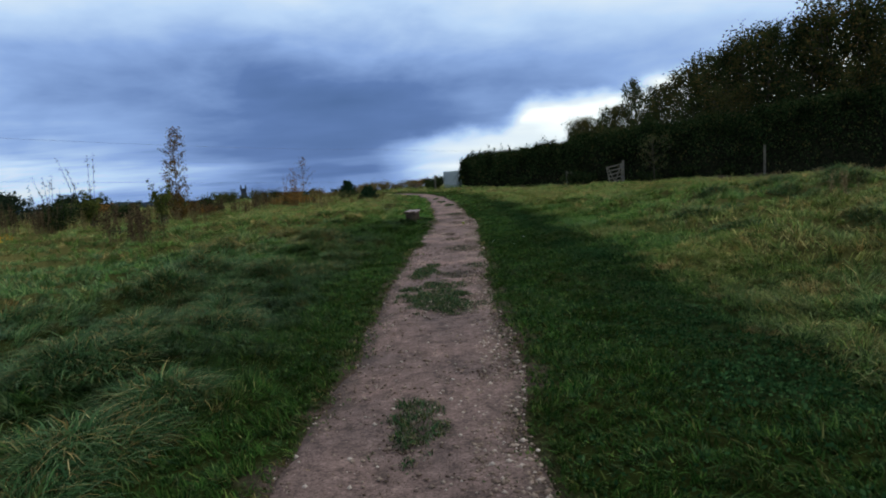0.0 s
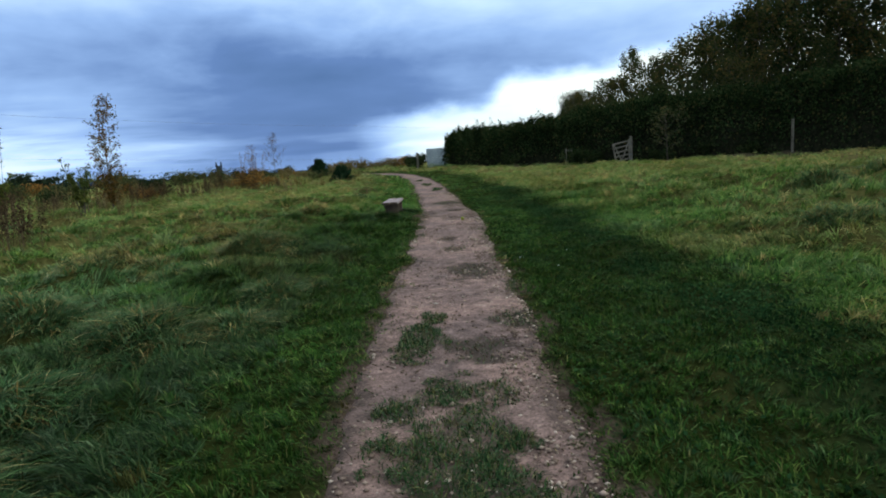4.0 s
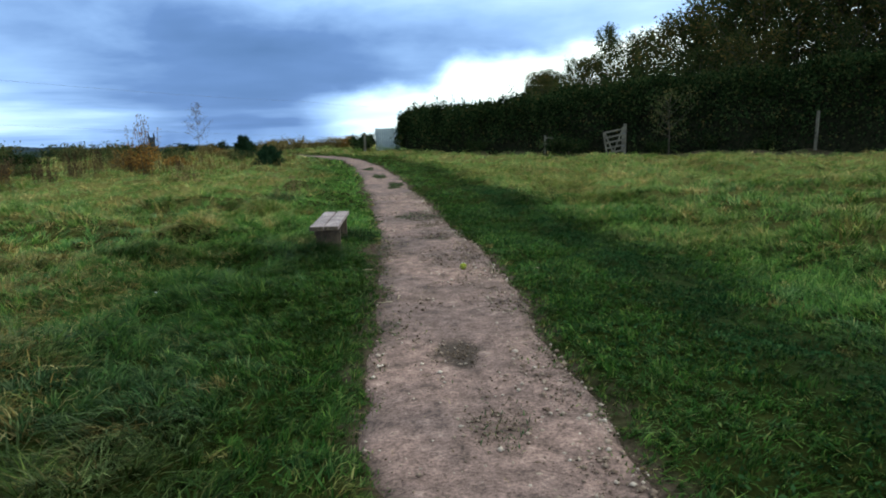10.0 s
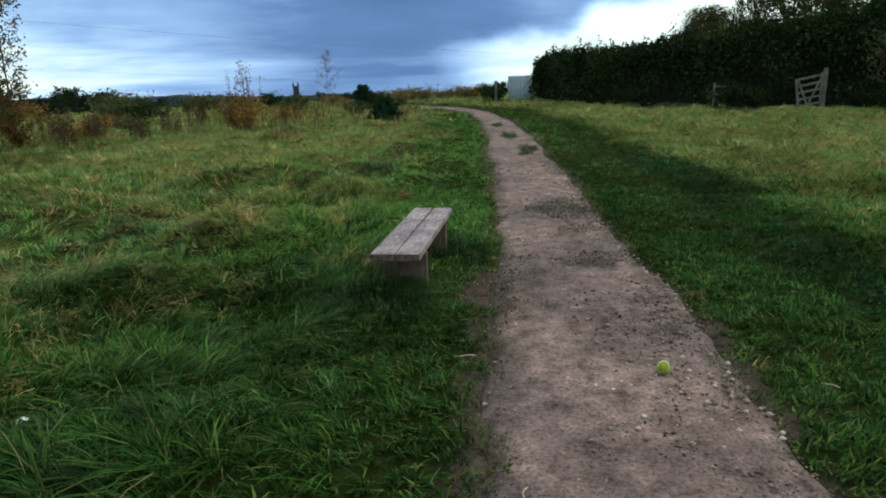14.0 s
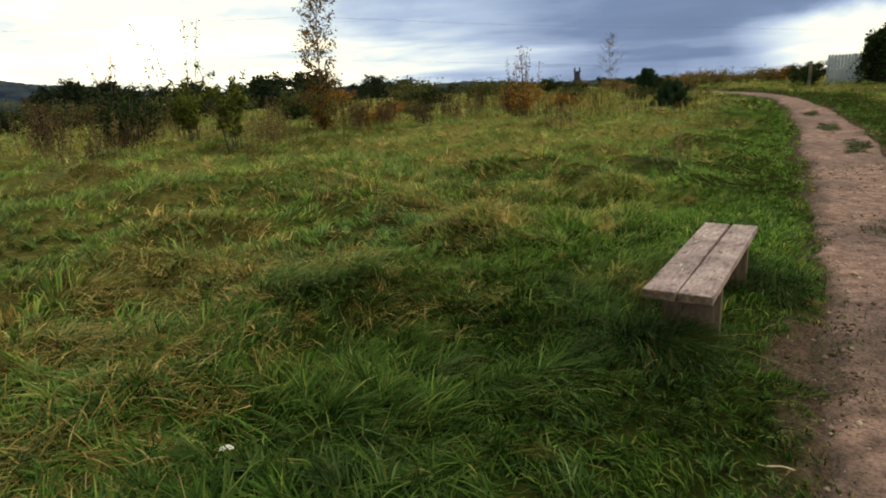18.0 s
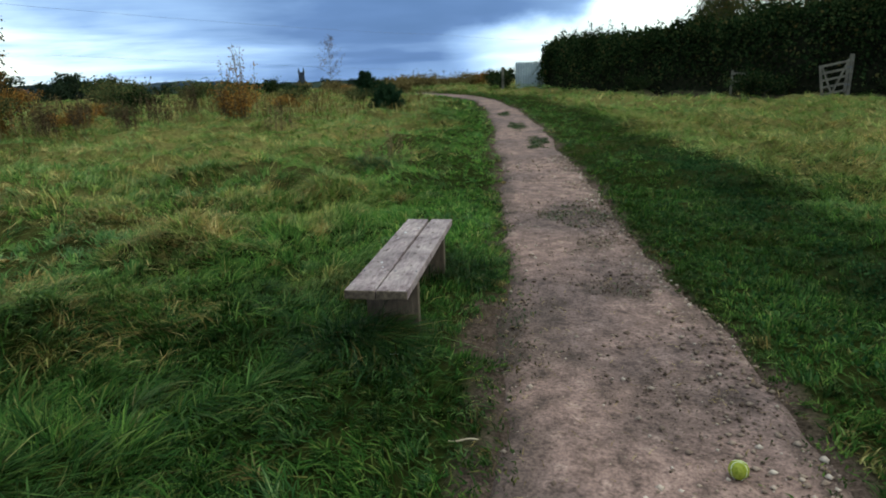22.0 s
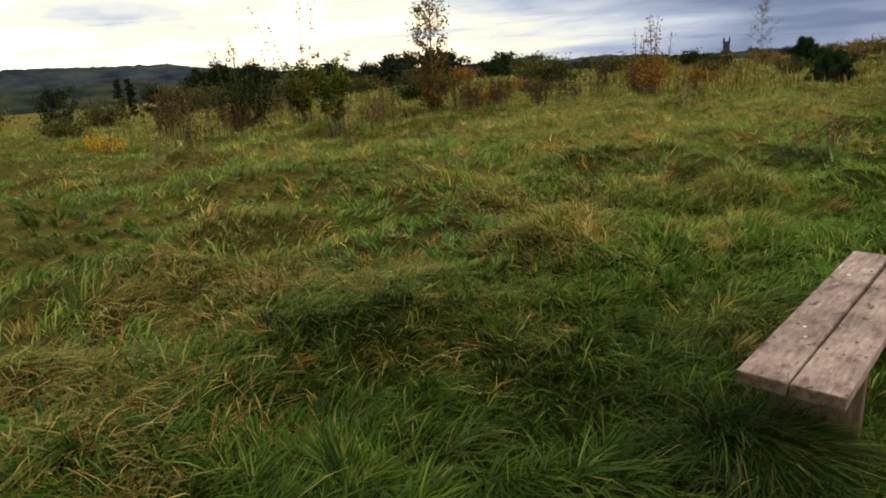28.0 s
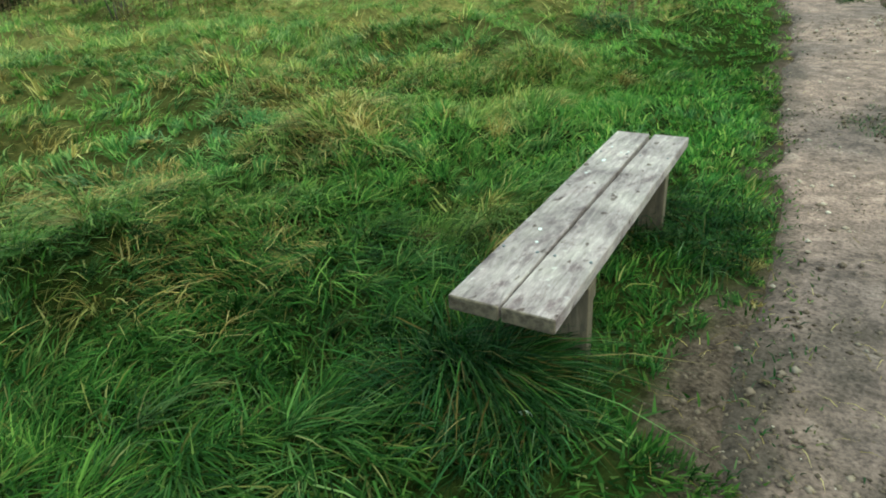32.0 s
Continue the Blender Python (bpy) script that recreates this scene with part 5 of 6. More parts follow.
for k, (az, d, el) in enumerate(FAR):
    src = fars[k % 3]
    x, y, z = far_at(az, d)
    f = max(1.2, 1.5 + d * math.tan(radians(el)) - z) / 9.4
    wide = wr.uniform(0.95, 1.45)
    m = pose(x, y, z - 0.1, 0, 0, wr.uniform(0, 360)) @ Matrix.Diagonal((f * wide, f * wide, f, 1))
    if k < 3:
        src.matrix_basis = m
    else:
        copy_thing(src, pose(0, 0, 0)).matrix_basis = m


def build_hills():
    """Two ridges of the far side of the valley."""
    for name, d, pts, seed in (("distant_hills", 2300, ((-120, 1.0), (-90, 1.4), (-76, 1.4), (-70, 1.3), (-65.5, 1.1), (-63, 0.6), (-60, 0.3), (-56, -0.2), (-50, -0.5), (-45, -0.6), (-40, -0.6), (-33, -0.95), (-30, -0.85), (-26.5, -0.8), (-24, -1.2), (-15, -1.3), (0, -1.2), (20, -0.9), (60, 0.2)), 40),
                               ("valley_woods", 900, ((-120, 0.0), (-90, 0.2), (-70, 0.0), (-60, -0.7), (-50, -1.1), (-36, -1.15), (-26, -1.2), (-22, -1.05), (-15, -1.15), (-11, -1.5), (-5, -1.7), (10, -1.5), (60, -0.8)), 50)):
        az = np.linspace(-118, 60, 1400)
        el = np.interp(az, *zip(*pts)) + (vnoise(az, 0 * az, 3.0, seed) - 0.5) * 0.22 + (vnoise(az, 0 * az, 0.6, seed + 1) - 0.5) * 0.09 + (vnoise(az, 0 * az, 0.22, seed + 2) - 0.5) * 0.10
        prof = np.array((-1.0, -0.6, -0.2, 0.0, 0.15))
        A, K = np.meshgrid(az, prof, indexing="ij")
        top = 1.5 + d * np.tan(np.radians(el))[:, None]
        foot = -70.0 if d > 1000 else -34.0
        R = d * (1 + 0.16 * K)
        Z = np.where(K <= 0, foot + (top - foot) * np.cos(K * np.pi / 2) ** 0.8, foot + (top - foot) * 0.8)
        V = np.stack([R * np.sin(np.radians(A)), 15 + R * np.cos(np.radians(A)), Z], -1)
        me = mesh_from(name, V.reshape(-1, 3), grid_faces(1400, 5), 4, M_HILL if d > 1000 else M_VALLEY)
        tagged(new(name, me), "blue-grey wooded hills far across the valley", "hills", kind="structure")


def build_church():
    az, d = -20.1, 700
    x, y = d * math.sin(radians(az)), 15 + d * math.cos(radians(az))
    ob = thing("church", (x, y, -20), "distant grey stone church with a pinnacled tower", "church", turn=20)
    h = 16.5
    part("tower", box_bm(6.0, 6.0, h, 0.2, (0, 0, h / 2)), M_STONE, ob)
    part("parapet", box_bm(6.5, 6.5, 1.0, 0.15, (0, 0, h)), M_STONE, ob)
    for sx in (-1, 1):
        for sy in (-1, 1):
            bm = bmesh.new()
            bmesh.ops.create_cone(bm, cap_ends=True, segments=8, radius1=1.2, radius2=0.4, depth=5.0)
            bmesh.ops.translate(bm, vec=(sx * 2.4, sy * 2.4, h + 2.0), verts=bm.verts)
            part("pinnacle", bm, M_STONE, ob)
    part("nave", box_bm(10, 22, 7, 0.2, (0, 15, 3.5)), M_STONE, ob)
    bm = bmesh.new()
    vs = [bm.verts.new(c) for c in ((-5.3, 4, 7), (5.3, 4, 7), (0, 4, 12), (-5.3, 26, 7), (5.3, 26, 7), (0, 26, 12))]
    for f in ((0, 1, 2), (5, 4, 3), (0, 2, 5, 3), (1, 4, 5, 2), (0, 3, 4, 1)):
        bm.faces.new([vs[i] for i in f])
    part("roof", bm, M_TILE, ob)


def build_cables():
    def cable(p, q, r, sag):
        t = np.linspace(0, 1, 40)
        pts = np.array(p)[None] * (1 - t[:, None]) + np.array(q)[None] * t[:, None]
        pts[:, 2] -= sag * 4 * t * (1 - t)
        base = pts[0].copy()
        o = part("power_cable", tubes_mesh("power_cable", [(pts - base, np.full(40, r))], M_CABLE, 5))
        o.matrix_basis = pose(*base)
        tagged(o, "thin dark overhead power cable across the valley", "cable", "power cables")
    cable((-420, 30, 26), (-156, 184, 22.0), 0.025, 1.0)
    cable((-156, 184, 22.0), (-70, 495, 21.5), 0.034, 1.5)
    cable((-70, 495, 21.5), (40, 900, 26), 0.059, 2.0)
    cable((-520, 100, 15), (-246, 330, 11.4), 0.029, 1.0)
    cable((-246, 330, 11.4), (-70, 510, -4.0), 0.036, 0.6)
    cable((-70, 510, -4.0), (60, 640, -8), 0.038, 0.6)
    ob = thing("pole", (-82, 600, -22), "distant wooden power pole", "pole")
    part("shaft", tubes_mesh("shaft", [(np.array([(0, 0, 0), (0, 0, 9), (0, 0, 18.0)]), (0.35, 0.3, 0.25))], M_CABLE, 6), parent=ob)
    part("crossarm", box_bm(3.0, 0.3, 0.3, 0.02, (0, 0, 16.5)), M_CABLE, ob)


def build_houses():
    for az, d, w, turn in ((-66.5, 820, 14, 30), (-64.8, 840, 12, 20), (-68, 850, 16, 40), (1.7, 120, 4, 15)):
        x, y = d * math.sin(radians(az)), 15 + d * math.cos(radians(az))
        z = float(gz(x, y))
        z = z - 0.3
        ob = thing("house", (x, y, z), "small far pale house with a dark roof", "house", "far houses", turn)
        part("wall", box_bm(w, 7, 4.4, 0.05, (0, 0, 2.2)), M_BRICK, ob)
        bm = bmesh.new()
        a, b = w / 2 + 0.3, 3.9
        vs = [bm.verts.new(c) for c in ((-a, -b, 4.3), (a, -b, 4.3), (a, b, 4.3), (-a, b, 4.3), (-a, 0, 6.6), (a, 0, 6.6))]
        for f in ((0, 1, 5, 4), (2, 3, 4, 5), (1, 2, 5), (3, 0, 4), (3, 2, 1, 0)):
            bm.faces.new([vs[i] for i in f])
        part("roof", bm, M_TILE, ob)
        for k in range(3):
            part("window", box_bm(1.0, 0.12, 1.2, 0.02, (-w / 3 + k * w / 3, -3.52, 2.4)), M_CABLE, ob)


# two slim dark poplars low on the valley side
for k, (az, d) in enumerate(((-69.1, 130), (-68.2, 132))):
    x, y, z = far_at(az, d)
    h = 1.5 + d * math.tan(radians(0.3)) - z
    grow_tree("poplar", (x, y, z - 0.1), h, h * 0.09, 3200, 0.24, (M_BARK, M_FARLEAF), "slim dark poplar on the valley side", "tree", 120 + k, 0.05, 30, "poplars", sub=2, thin=0.7)

build_hills()
build_church()
build_cables()
build_houses()

# ---------------------------------------------------------------- grass
def blade_mesh(name, x, y, h, w, lean, ang, dry, grey, mud, tone, segs, z0=None):
    """Bent tapering blades, one by one: each rises, bows over by lean and ends in a point."""
    n = len(x)
    z = gz(x, y) - 0.004 if z0 is None else z0
    d = np.stack([np.cos(ang), np.sin(ang)], 1)
    face = ang + np.pi / 2 + RNG.normal(0, 0.5, n)
    s = np.stack([np.cos(face), np.sin(face)], 1) * (w / 2)[:, None]
    rows = []
    ts, ks = {1: ((0.0, 1.0), (1.0, 0)), 2: ((0.0, 0.55, 1.0), (1.0, 0.8, 0)), 3: ((0.0, 0.38, 0.74, 1.0), (0.8, 1.0, 0.75, 0))}[segs]
    for t, k in zip(ts, ks):
        out = lean * h * t ** 1.7
        up = h * (t - 0.46 * np.clip(lean, 0, 1.9) * t ** 2.3)
        px, py, pz = x + d[:, 0] * out, y + d[:, 1] * out, z + up
        if t < 1:
            rows.append(np.stack([px - s[:, 0] * k, py - s[:, 1] * k, pz], 1))
            rows.append(np.stack([px + s[:, 0] * k, py + s[:, 1] * k, pz], 1))
        else:
            rows.append(np.stack([px, py, pz], 1))
    m = len(rows)
    v = np.stack(rows, 1).reshape(-1, 3)
    tri = np.array([(0, 1, 2), (1, 3, 2), (2, 3, 4), (3, 5, 4), (4, 5, 6)][: 2 * segs - 1])
    f = (tri[None] + (np.arange(n) * m)[:, None, None]).reshape(-1, 3)
    rep = {"dry": np.repeat(dry, m), "grey": np.repeat(grey, m), "mud": np.repeat(mud, m), "tone": np.repeat(tone, m)}
    return mesh_from(name, v, f, 3, M_GRASS, rep)


def fields(x, y):
    """How long, dry, grey, muddy and pale the grass is at a place."""
    cl, cr = path_l(y) - x, x - path_r(y)
    left, right = smooth(cl, 0.45, 1.3), smooth(cr - lane_edge(y) + (vnoise(x, y, 1.2, 44) - 0.5) * 0.5, -0.35, 0.6)
    rough = np.maximum(left, right)
    n1, n2, n3 = vnoise(x, y, 2.6, 20), vnoise(x, y, 0.7, 21), vnoise(x, y, 0.28, 22)
    olive = olive_of(x, y) * (1 - 0.5 * left * (1 - smooth(y, 12, 15)))
    dry = rough * (0.10 + 0.8 * smooth(0.55 * n1 + 0.45 * n2, 0.5, 0.8))
    dry = np.maximum(dry, right * smooth(n1 + 0.5 * n2, 0.5, 1.1) * 0.7)
    dry = dry * (1 - 0.6 * left * (1 - smooth(y, 12, 15)))
    dry = np.maximum(dry, olive * (0.5 + 0.4 * n2))
    for mx, my, mr, mh in MOUNDS:
        dry = np.maximum(dry, (1 - smooth(np.hypot(x - mx, y - my) / mr + (n3 - 0.5) * 0.8, 0.5, 1.6)) * 0.8)
    dry = np.maximum(dry, left * smooth(-x, 2.9, 4.2) * smooth(y, 13, 15.5) * smooth(0.5 * n1 + 0.5 * n2, 0.25, 0.7) * 0.6)
    # lush and green round the bench
    dry = dry * (0.08 + 0.92 * smooth(np.hypot(x + 2.7, y - 17.2), 1.2, 2.6))
    dry = np.maximum(dry, 0.25 * (1 - smooth(np.maximum(cl, cr), 0.0, 0.22)))
    grey = rough * smooth(vnoise(x, y, 1.7, 23) + 0.4 * n3, 0.4, 1.0) * (1 - right * 0.5) * (0.25 + 0.75 * smooth(np.hypot(x + 2.4, y - 17.6), 1.2, 3.0))
    grey = np.maximum(grey, left * (1 - smooth(y, 11, 14)) * (0.35 + 0.5 * n2))
    grey = np.maximum(grey, left * smooth(-x, 3.0, 4.5) * (0.25 + 0.5 * n1))
    grey = grey * (1 - 0.55 * smooth(y, 13, 16))
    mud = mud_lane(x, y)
    length = 0.045 + 0.03 * n3 + left * (0.025 + 0.035 * n1 + 0.06 * n2 * n2) + right * (0.025 + 0.05 * n1 + 0.04 * n2) - 0.015 * mud
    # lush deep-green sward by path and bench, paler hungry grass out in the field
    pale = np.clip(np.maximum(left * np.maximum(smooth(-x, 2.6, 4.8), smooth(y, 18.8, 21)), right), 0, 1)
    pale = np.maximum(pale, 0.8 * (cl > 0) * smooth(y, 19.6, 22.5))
    # along y, tone also paints in a dim foreground and brighter light farther off
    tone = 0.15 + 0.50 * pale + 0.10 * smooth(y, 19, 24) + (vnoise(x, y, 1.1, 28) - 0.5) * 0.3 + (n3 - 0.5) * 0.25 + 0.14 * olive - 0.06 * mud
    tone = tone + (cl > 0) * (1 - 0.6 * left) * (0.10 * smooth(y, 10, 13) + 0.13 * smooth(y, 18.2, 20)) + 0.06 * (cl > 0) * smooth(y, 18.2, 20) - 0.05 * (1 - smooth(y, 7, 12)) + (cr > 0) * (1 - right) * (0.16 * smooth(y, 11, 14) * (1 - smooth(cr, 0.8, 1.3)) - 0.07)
    return length, dry, grey, mud, rough, tone


def sow(name, x0, x1, y0, y1, tufts, blades, width, segs, label, thin=None, grow=1.0, comb=0.5, fill=1.0):
    """Grass in tufts with gaps between: the blades of one tuft splay from its root and share length, fall, dryness and tone."""
    step = 1 / math.sqrt(tufts)
    gx, gy = np.meshgrid(np.arange(x0, x1, step), np.arange(y0, y1, step), indexing="ij")
    x, y = gx.ravel(), gy.ravel()
    x, y = x + RNG.uniform(-0.5, 0.5, len(x)) * step, y + RNG.uniform(-0.5, 0.5, len(y)) * step
    if thin is not None:
        keep = RNG.random(len(x)) < thin(x, y)
        x, y = x[keep], y[keep]
    length, dry, grey, mud, rough, tint = fields(x, y)
    keep = RNG.random(len(x)) > np.maximum(mud * 0.3, 0.92 * hedge_foot(x, y))
    x, y, length, dry, grey, mud, rough, tint = (q[keep] for q in (x, y, length, dry, grey, mud, rough, tint))
    n = len(x)
    size = np.exp(RNG.normal(0, 0.28, n))
    length = np.minimum(length * grow * size, 0.27 * grow)
    fall = 6.28 * 1.6 * vnoise(x, y, 1.3, 25) + RNG.normal(0, 0.6, n)
    lean = np.clip(0.95 + 0.3 * rough + RNG.normal(0, 0.25, n), 0.1, 1.6)
    dryt = np.where(RNG.random(n) < dry * 0.38, RNG.uniform(0.35, 0.95, n), 0.02 + 0.27 * dry)
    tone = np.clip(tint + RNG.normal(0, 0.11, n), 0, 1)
    greyt = np.clip(0.7 * grey + RNG.normal(0, 0.22, n), 0, 1)
    radius = step * 0.55 * size * fill
    mud = mud * RNG.uniform(0.3, 1, n)
    X, Y, length, fall, lean, dryt, tone, greyt, mud, radius = (np.repeat(q, blades) for q in (x, y, length, fall, lean, dryt, tone, greyt, mud, radius))
    n = len(X)
    a, q = RNG.uniform(0, 6.283, n), np.minimum(np.abs(RNG.normal(0, 0.5, n)), 1.6)
    X, Y = X + np.cos(a) * q * radius, Y + np.sin(a) * q * radius
    # outer blades bow outwards, inner ones follow the tuft's fall
    dx, dy = 0.8 * np.cos(fall) + q * np.cos(a), 0.8 * np.sin(fall) + q * np.sin(a)
    ang = np.arctan2(dy, dx) + RNG.normal(0, comb, n)
    inside = np.minimum(X - path_l(Y), path_r(Y) - X)
    worn = 0.6 + 0.4 * smooth(-inside + (vnoise(X, Y, 0.3, 16) - 0.5) * 0.3, 0, 0.2)
    ok = (RNG.random(n) < np.where(inside > 0, np.exp(-np.maximum(inside, 0) / (0.015 + 0.13 * vnoise(X, Y, 0.4, 38) ** 2)) * 0.45, worn)) & (RNG.random(n) > bare_by_bench(X, Y) * 0.97)
    X, Y, length, ang, lean, dryt, tone, greyt, mud, inside, q = (k[ok] for k in (X, Y, length, ang, lean, dryt, tone, greyt, mud, inside, q))
    n = len(X)
    h = np.minimum(length * RNG.uniform(0.55, 1.25, n) * (1.1 - 0.25 * q), 0.022 + np.maximum(-inside, 0) * 0.5)
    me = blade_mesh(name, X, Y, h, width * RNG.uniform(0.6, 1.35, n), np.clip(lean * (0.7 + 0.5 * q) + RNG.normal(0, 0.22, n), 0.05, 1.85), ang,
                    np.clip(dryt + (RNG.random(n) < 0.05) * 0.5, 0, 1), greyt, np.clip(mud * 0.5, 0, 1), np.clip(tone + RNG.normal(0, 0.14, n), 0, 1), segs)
    tagged(new(name, me), label, "grass", kind="stuff")


def sow_path():
    """Short trodden grass in patches on the path."""
    rows = np.array(SPOTS)
    share = rows[:, 2] * rows[:, 3] * rows[:, 5]
    n = 48000
    pick = rows[RNG.choice(len(rows), n, p=share / share.sum())]
    a, q = RNG.uniform(0, 6.28, n), np.sqrt(RNG.random(n)) * 1.25
    x, y = pick[:, 0] + q * np.cos(a) * pick[:, 2], pick[:, 1] + q * np.sin(a) * pick[:, 3]
    s = spots(x, y, 5)
    ok = (np.minimum(x - path_l(y), path_r(y) - x) > 0) & (RNG.random(n) < 1.4 * s * (0.3 + 0.7 * smooth(vnoise(x, y, 0.09, 29), 0.25, 0.6)))
    x, y, s = x[ok], y[ok], s[ok]
    n = len(x)
    me = blade_mesh("path_grass", x, y, (0.018 + 0.032 * s) * RNG.uniform(0.5, 1.5, n), RNG.uniform(0.004, 0.008, n), RNG.uniform(0.4, 1.6, n), RNG.uniform(0, 6.28, n),
                    (RNG.random(n) < 0.25) * 0.6, 0.3 + RNG.random(n) * 0.7, RNG.random(n) * 0.5, RNG.random(n) * 0.5, 2)
    tagged(new("path_grass", me), "short trodden grass in patches on the path", "grass", kind="stuff")


def tussock(x, y, r, n, h, dry, seed, lean=0.9, label="", fall0=None):
    """A tuft whose long blades arch outwards from one root."""
    rng = np.random.default_rng(seed)
    a = rng.uniform(0, 6.28, n)
    q = np.sqrt(rng.random(n)) * r
    bx, by = x + q * np.cos(a), y + q * np.sin(a)
    fall = (rng.uniform(0, 6.28) if fall0 is None else fall0) + 2.5 * (vnoise(bx, by, 0.3, 27) - 0.5) * 2
    ang = np.where(rng.random(n) < (0.6 if fall0 is None else 0.12), a, fall) + rng.normal(0, 0.8 if fall0 is None else 0.5, n)
    hh = h * rng.uniform(0.35, 1.1, n) * np.clip(1.2 - q / r * 0.5, 0.4, 1.2)
    dead = rng.random(n) < dry
    shaggy = 0.1 < dry < 0.5
    wide, bow = rng.uniform(0.004, 0.009, n) * (1.0 if shaggy else 1.0 if dry > 0.1 else 0.9), np.clip(lean + rng.normal(0, 0.4, n), 0.1, 1.85)
    # the green bench tufts get almost the lowest tone: shade painted into their blades
    z0, tone = gz(bx, by) - float(gz(x, y)) - 0.02, np.clip(rng.normal(0.50 if shaggy else 0.5 if dry > 0.1 else 0.08, 0.2, n), 0, 1)
    ob = thing("grass_tussock", at(x, y), label or ("arching straw-coloured tussock of dead grass" if dry > 0.5 else "arching grey-green tussock of long grass"), "grass tussock", "grass tussocks")
    for name, k in (("green_growth", ~dead), ("dead_growth", dead)):
        if k.sum() < 5:
            continue
        m = int(k.sum())
        o = part(name, blade_mesh(name, (bx - x)[k], (by - y)[k], hh[k], wide[k], bow[k], ang[k], dead[k] * rng.uniform(0.8, 1, m), (0.45 + 0.4 * rng.random(m) if shaggy else rng.random(m) * (0.4 if dry > 0.1 else 0.8)), np.zeros(m), tone[k], 3, z0=z0[k]), parent=ob)
        o["kind"] = "stuff"


def left_only(x, y):
    return x < 0.5 * (path_l(y) + path_r(y))


def right_only(x, y):
    return x >= 0.5 * (path_l(y) + path_r(y))


def thinning(x, y):
    return np.clip(1.25 - (np.abs(x) - 4) / 9, 0, 1)


sow("bench_grass", -4.5, -0.6, 14.2, 20.5, 38, 52, 0.0070, 3, "lush arching green grass round the bench", left_only, comb=0.55)
sow("verge_grass_west", -4.5, -0.6, 1.6, 14.2, 32, 48, 0.0078, 2, "lush arching green grass between field and path", left_only, comb=0.55)
sow("verge_grass_north", -4.5, -0.6, 20.5, 23, 32, 44, 0.0085, 2, "green grass between field and path", left_only, comb=0.55)
sow("verge_grass_east", -0.8, 3.7, 1.6, 23, 52, 30, 0.0095, 2, "short trampled green grass along the path", right_only, grow=0.85, comb=0.9)
sow("turf", -4.0, 3.7, 1.6, 23, 80, 34, 0.0115, 1, "dense short turf under the longer grass", grow=0.8, comb=1.2, fill=1.6)
sow("field_grass_west", -11.0, -4.5, 3.5, 24, 34, 24, 0.0125, 2, "rough field grass with straw patches", thinning, grow=1.15, comb=0.6)
sow("field_grass_east", 3.7, 10.5, 4.0, 24, 32, 24, 0.0120, 2, "long olive field grass on the bank", thinning, grow=1.1, comb=0.8)
sow("field_grass_mid", -16, 11, 23, 36, 32, 22, 0.012, 1, "rough field grass with straw patches", grow=1.2, comb=0.8)
sow("field_grass_far", -34, 20, 36, 58, 9, 12, 0.028, 1, "rough field grass far along the path", grow=1.5)
sow("field_grass_edge", -34, -11, 8, 36, 16, 13, 0.020, 1, "rough field grass with straw patches", grow=1.3)
sow("field_grass_bank", 10.5, 24, 8, 36, 16, 11, 0.020, 1, "long olive field grass on the bank", grow=1.3)
for k, (mx, my, mr, mh) in enumerate(MOUNDS):
    tussock(mx, my, mr * 1.45, int(1500 * mr / 0.5), 0.15 + 0.3 * mh, 0.8 if k % 3 else 0.6, 200 + k, 1.5, "", (k * 2.4) % 6.28)
for k, (x, y, r) in enumerate(SHAGGY):
    tussock(x, y, r * 0.95, int(3800 * r), 0.16 + 0.20 * r, 0.22, 300 + k, 1.45, "shaggy domed tussock of long grey-green and withered grass", None)
for k, (x, y) in enumerate(((-5.3, 17.6), (-4.9, 17.1), (-4.5, 16.6), (-4.4, 17.5), (-5.5, 18.6), (-5.0, 16.2), (-4.1, 16.1), (-3.7, 16.6), (-4.7, 19.2), (-3.4, 18.9))):
    tussock(x, y, 0.55, 1100, 0.19, 0.75, 270 + k, 1.55, "flattened tussock of brown dead grass", 2.2 + 0.5 * (k % 4))
for k, (x, y, r, n, h, fall) in enumerate(((-1.90, 18.62, 0.13, 1300, 0.33, -1.35), (-2.03, 18.62, 0.14, 1000, 0.32, -1.9), (-1.74, 18.50, 0.16, 600, 0.17, -1.1), (-1.80, 18.38, 0.20, 480, 0.20, -1.4), (-2.1, 18.5, 0.22, 300, 0.22, -2.3),
                                              (-1.78, 19.95, 0.26, 560, 0.22, 0.2), (-1.46, 19.85, 0.28, 700, 0.18, -0.5), (-2.05, 19.4, 0.3, 300, 0.16, 2.6), (-1.48, 20.15, 0.3, 420, 0.17, -0.4))):
    tussock(x, y, r, n, h, 0.07, 240 + k, 1.05, "long green grass grown up round the bench leg, shade put into its colour", fall)
sow_path()


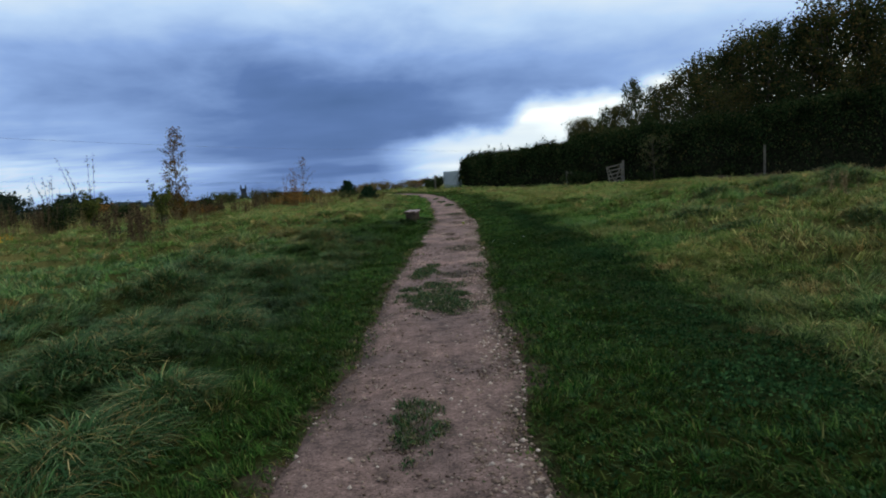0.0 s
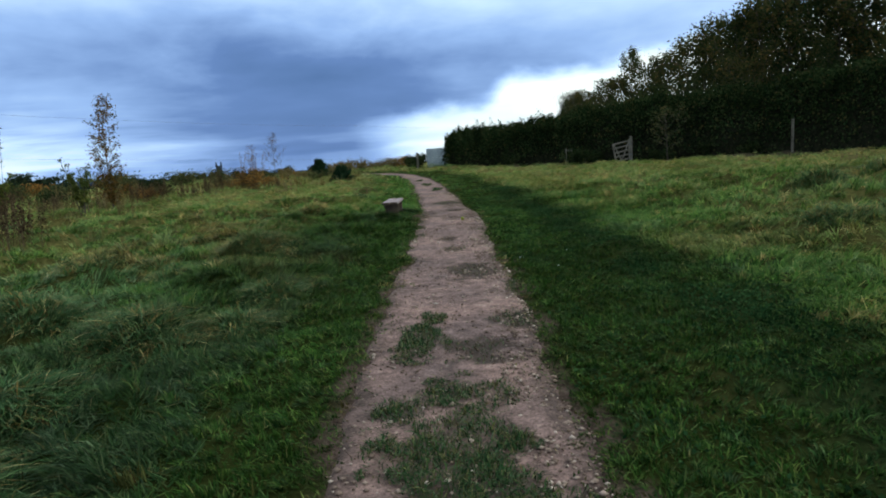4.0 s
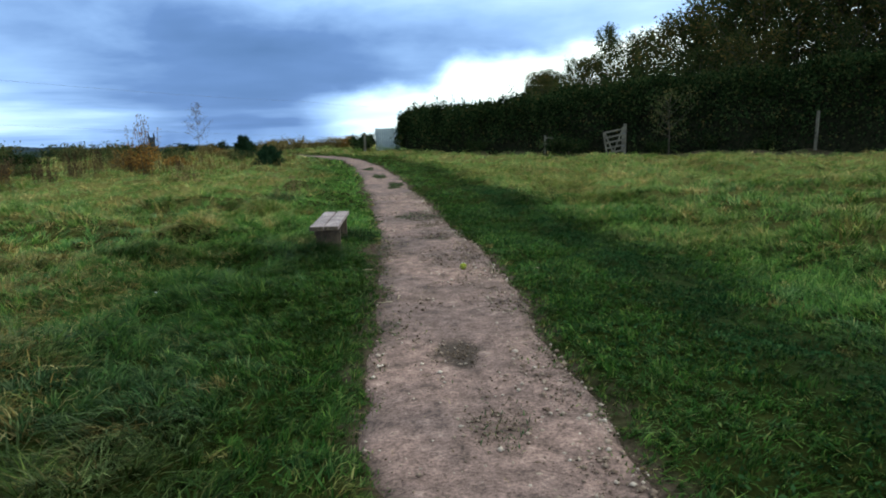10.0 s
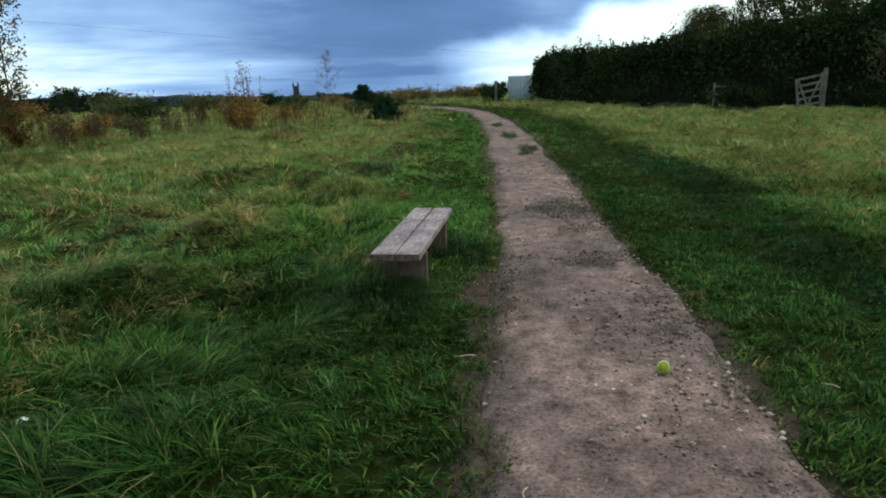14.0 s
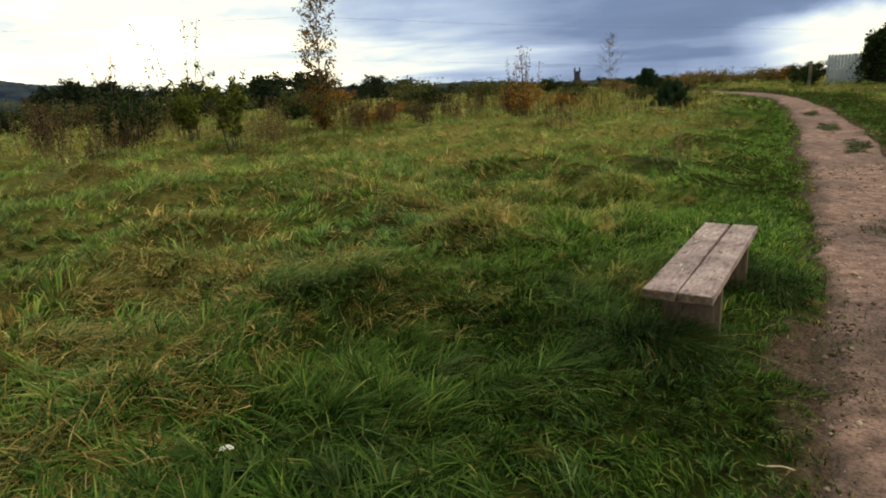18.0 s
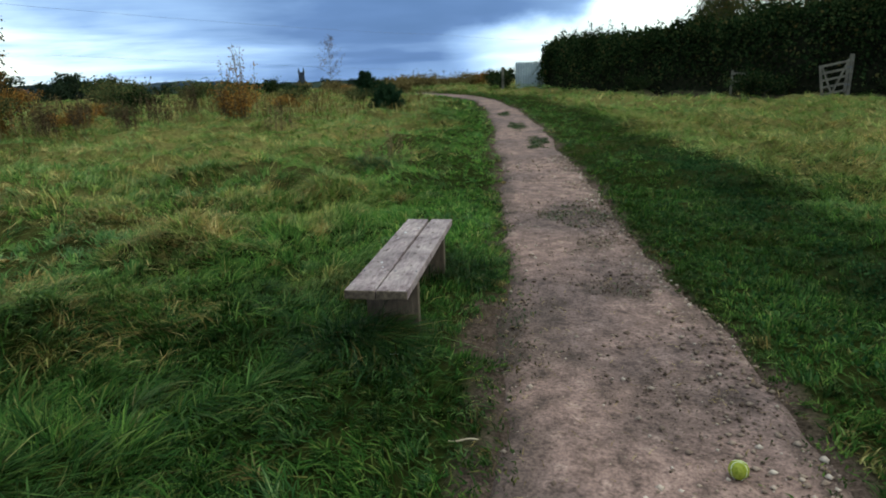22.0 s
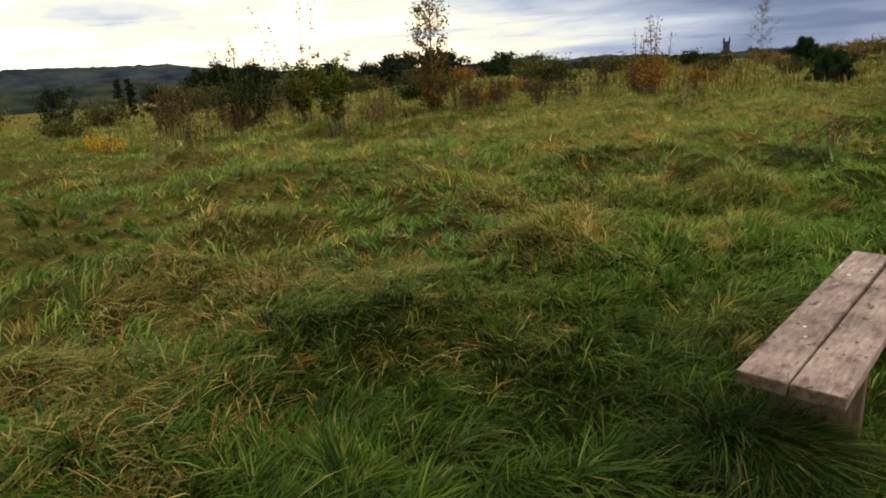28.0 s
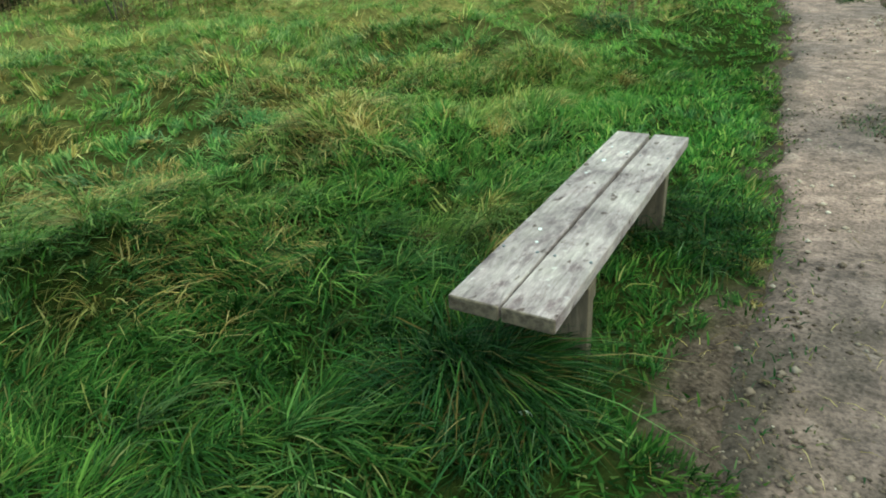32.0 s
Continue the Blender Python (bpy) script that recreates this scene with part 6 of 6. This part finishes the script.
def dead_weeds(name, x0, x1, y0, y1, n, h0, width, keep):
    """A thicket of upright brown dead stalks, standing in drifts."""
    x, y = RNG.uniform(x0, x1, n), RNG.uniform(y0, y1, n)
    drift = vnoise(x, y, 1.5, 36) * 0.6 + vnoise(x, y, 0.5, 37) * 0.4
    ok = (RNG.random(n) < smooth(drift, 0.42, 0.72)) & keep(x, y)
    x, y, drift = x[ok], y[ok], drift[ok]
    n = len(x)
    h = h0 * (0.35 + 0.9 * drift) * RNG.uniform(0.5, 1.15, n)
    me = blade_mesh(name, x, y, h, width * RNG.uniform(0.6, 1.4, n), np.abs(RNG.normal(0, 0.34, n)), RNG.uniform(0, 6.28, n), RNG.uniform(0.75, 1, n), 0 * x, 0 * x, np.clip(RNG.normal(0.32, 0.15, n), 0, 1), 2)
    tagged(new(name, me), "tall brown dead weeds standing in the rough grass", "weeds", kind="stuff")


dead_weeds("dead_weeds_west", -30, -10.5, 22, 42, 7000, 0.42, 0.02, lambda x, y: (y - 20) > (-x - 30) * 0.3 + 0.28 * np.maximum(0, 22 + x))
dead_weeds("dead_weeds_north", -16, -4.2, 33, 56, 9000, 0.42, 0.024, lambda x, y: path_l(y) - x > 2.0)


def lane_weeds():
    """Low broad-leaved weeds, clover and plantain, in the trampled lane."""
    n = 190000
    y = 2.0 + 24 * RNG.random(n)
    x = path_r(y) + RNG.uniform(0.1, 3.4, n)
    ok = RNG.random(n) < (0.15 + 0.85 * mud_lane(x, y)) * smooth(vnoise(x, y, 0.35, 41), 0.25, 0.7)
    x, y = x[ok], y[ok]
    z = gz(x, y) + RNG.uniform(0.005, 0.045, len(x))
    me = leaves_mesh("lane_weeds", np.stack([x, y, z], 1), 0.017, M_CLOVER, RNG, 0.0, 1.5, 0.5)
    tagged(new("lane_weeds", me), "low dark-green clover and plantain in the trampled lane", "weeds", kind="stuff")


lane_weeds()


def straw_bits():
    """Bits of straw trodden into the path."""
    n = 560
    y = np.where(RNG.random(n) < 0.4, RNG.normal(18.6, 0.7, n), RNG.uniform(2.5, 26, n))
    x = path_l(y) + (path_r(y) - path_l(y)) * RNG.uniform(-0.15, 1, n)
    one = np.ones(n)
    me = blade_mesh("straw_bits", x, y, RNG.uniform(0.015, 0.05, n), 0.003 * one, 1.85 * one, RNG.uniform(0, 6.28, n), one * 0.95, 0 * one, 0 * one, RNG.uniform(0.25, 0.7, n), 2, z0=gz(x, y) + 0.004)
    tagged(new("straw_bits", me), "bits of pale straw trodden into the path", "straw", kind="stuff")


straw_bits()
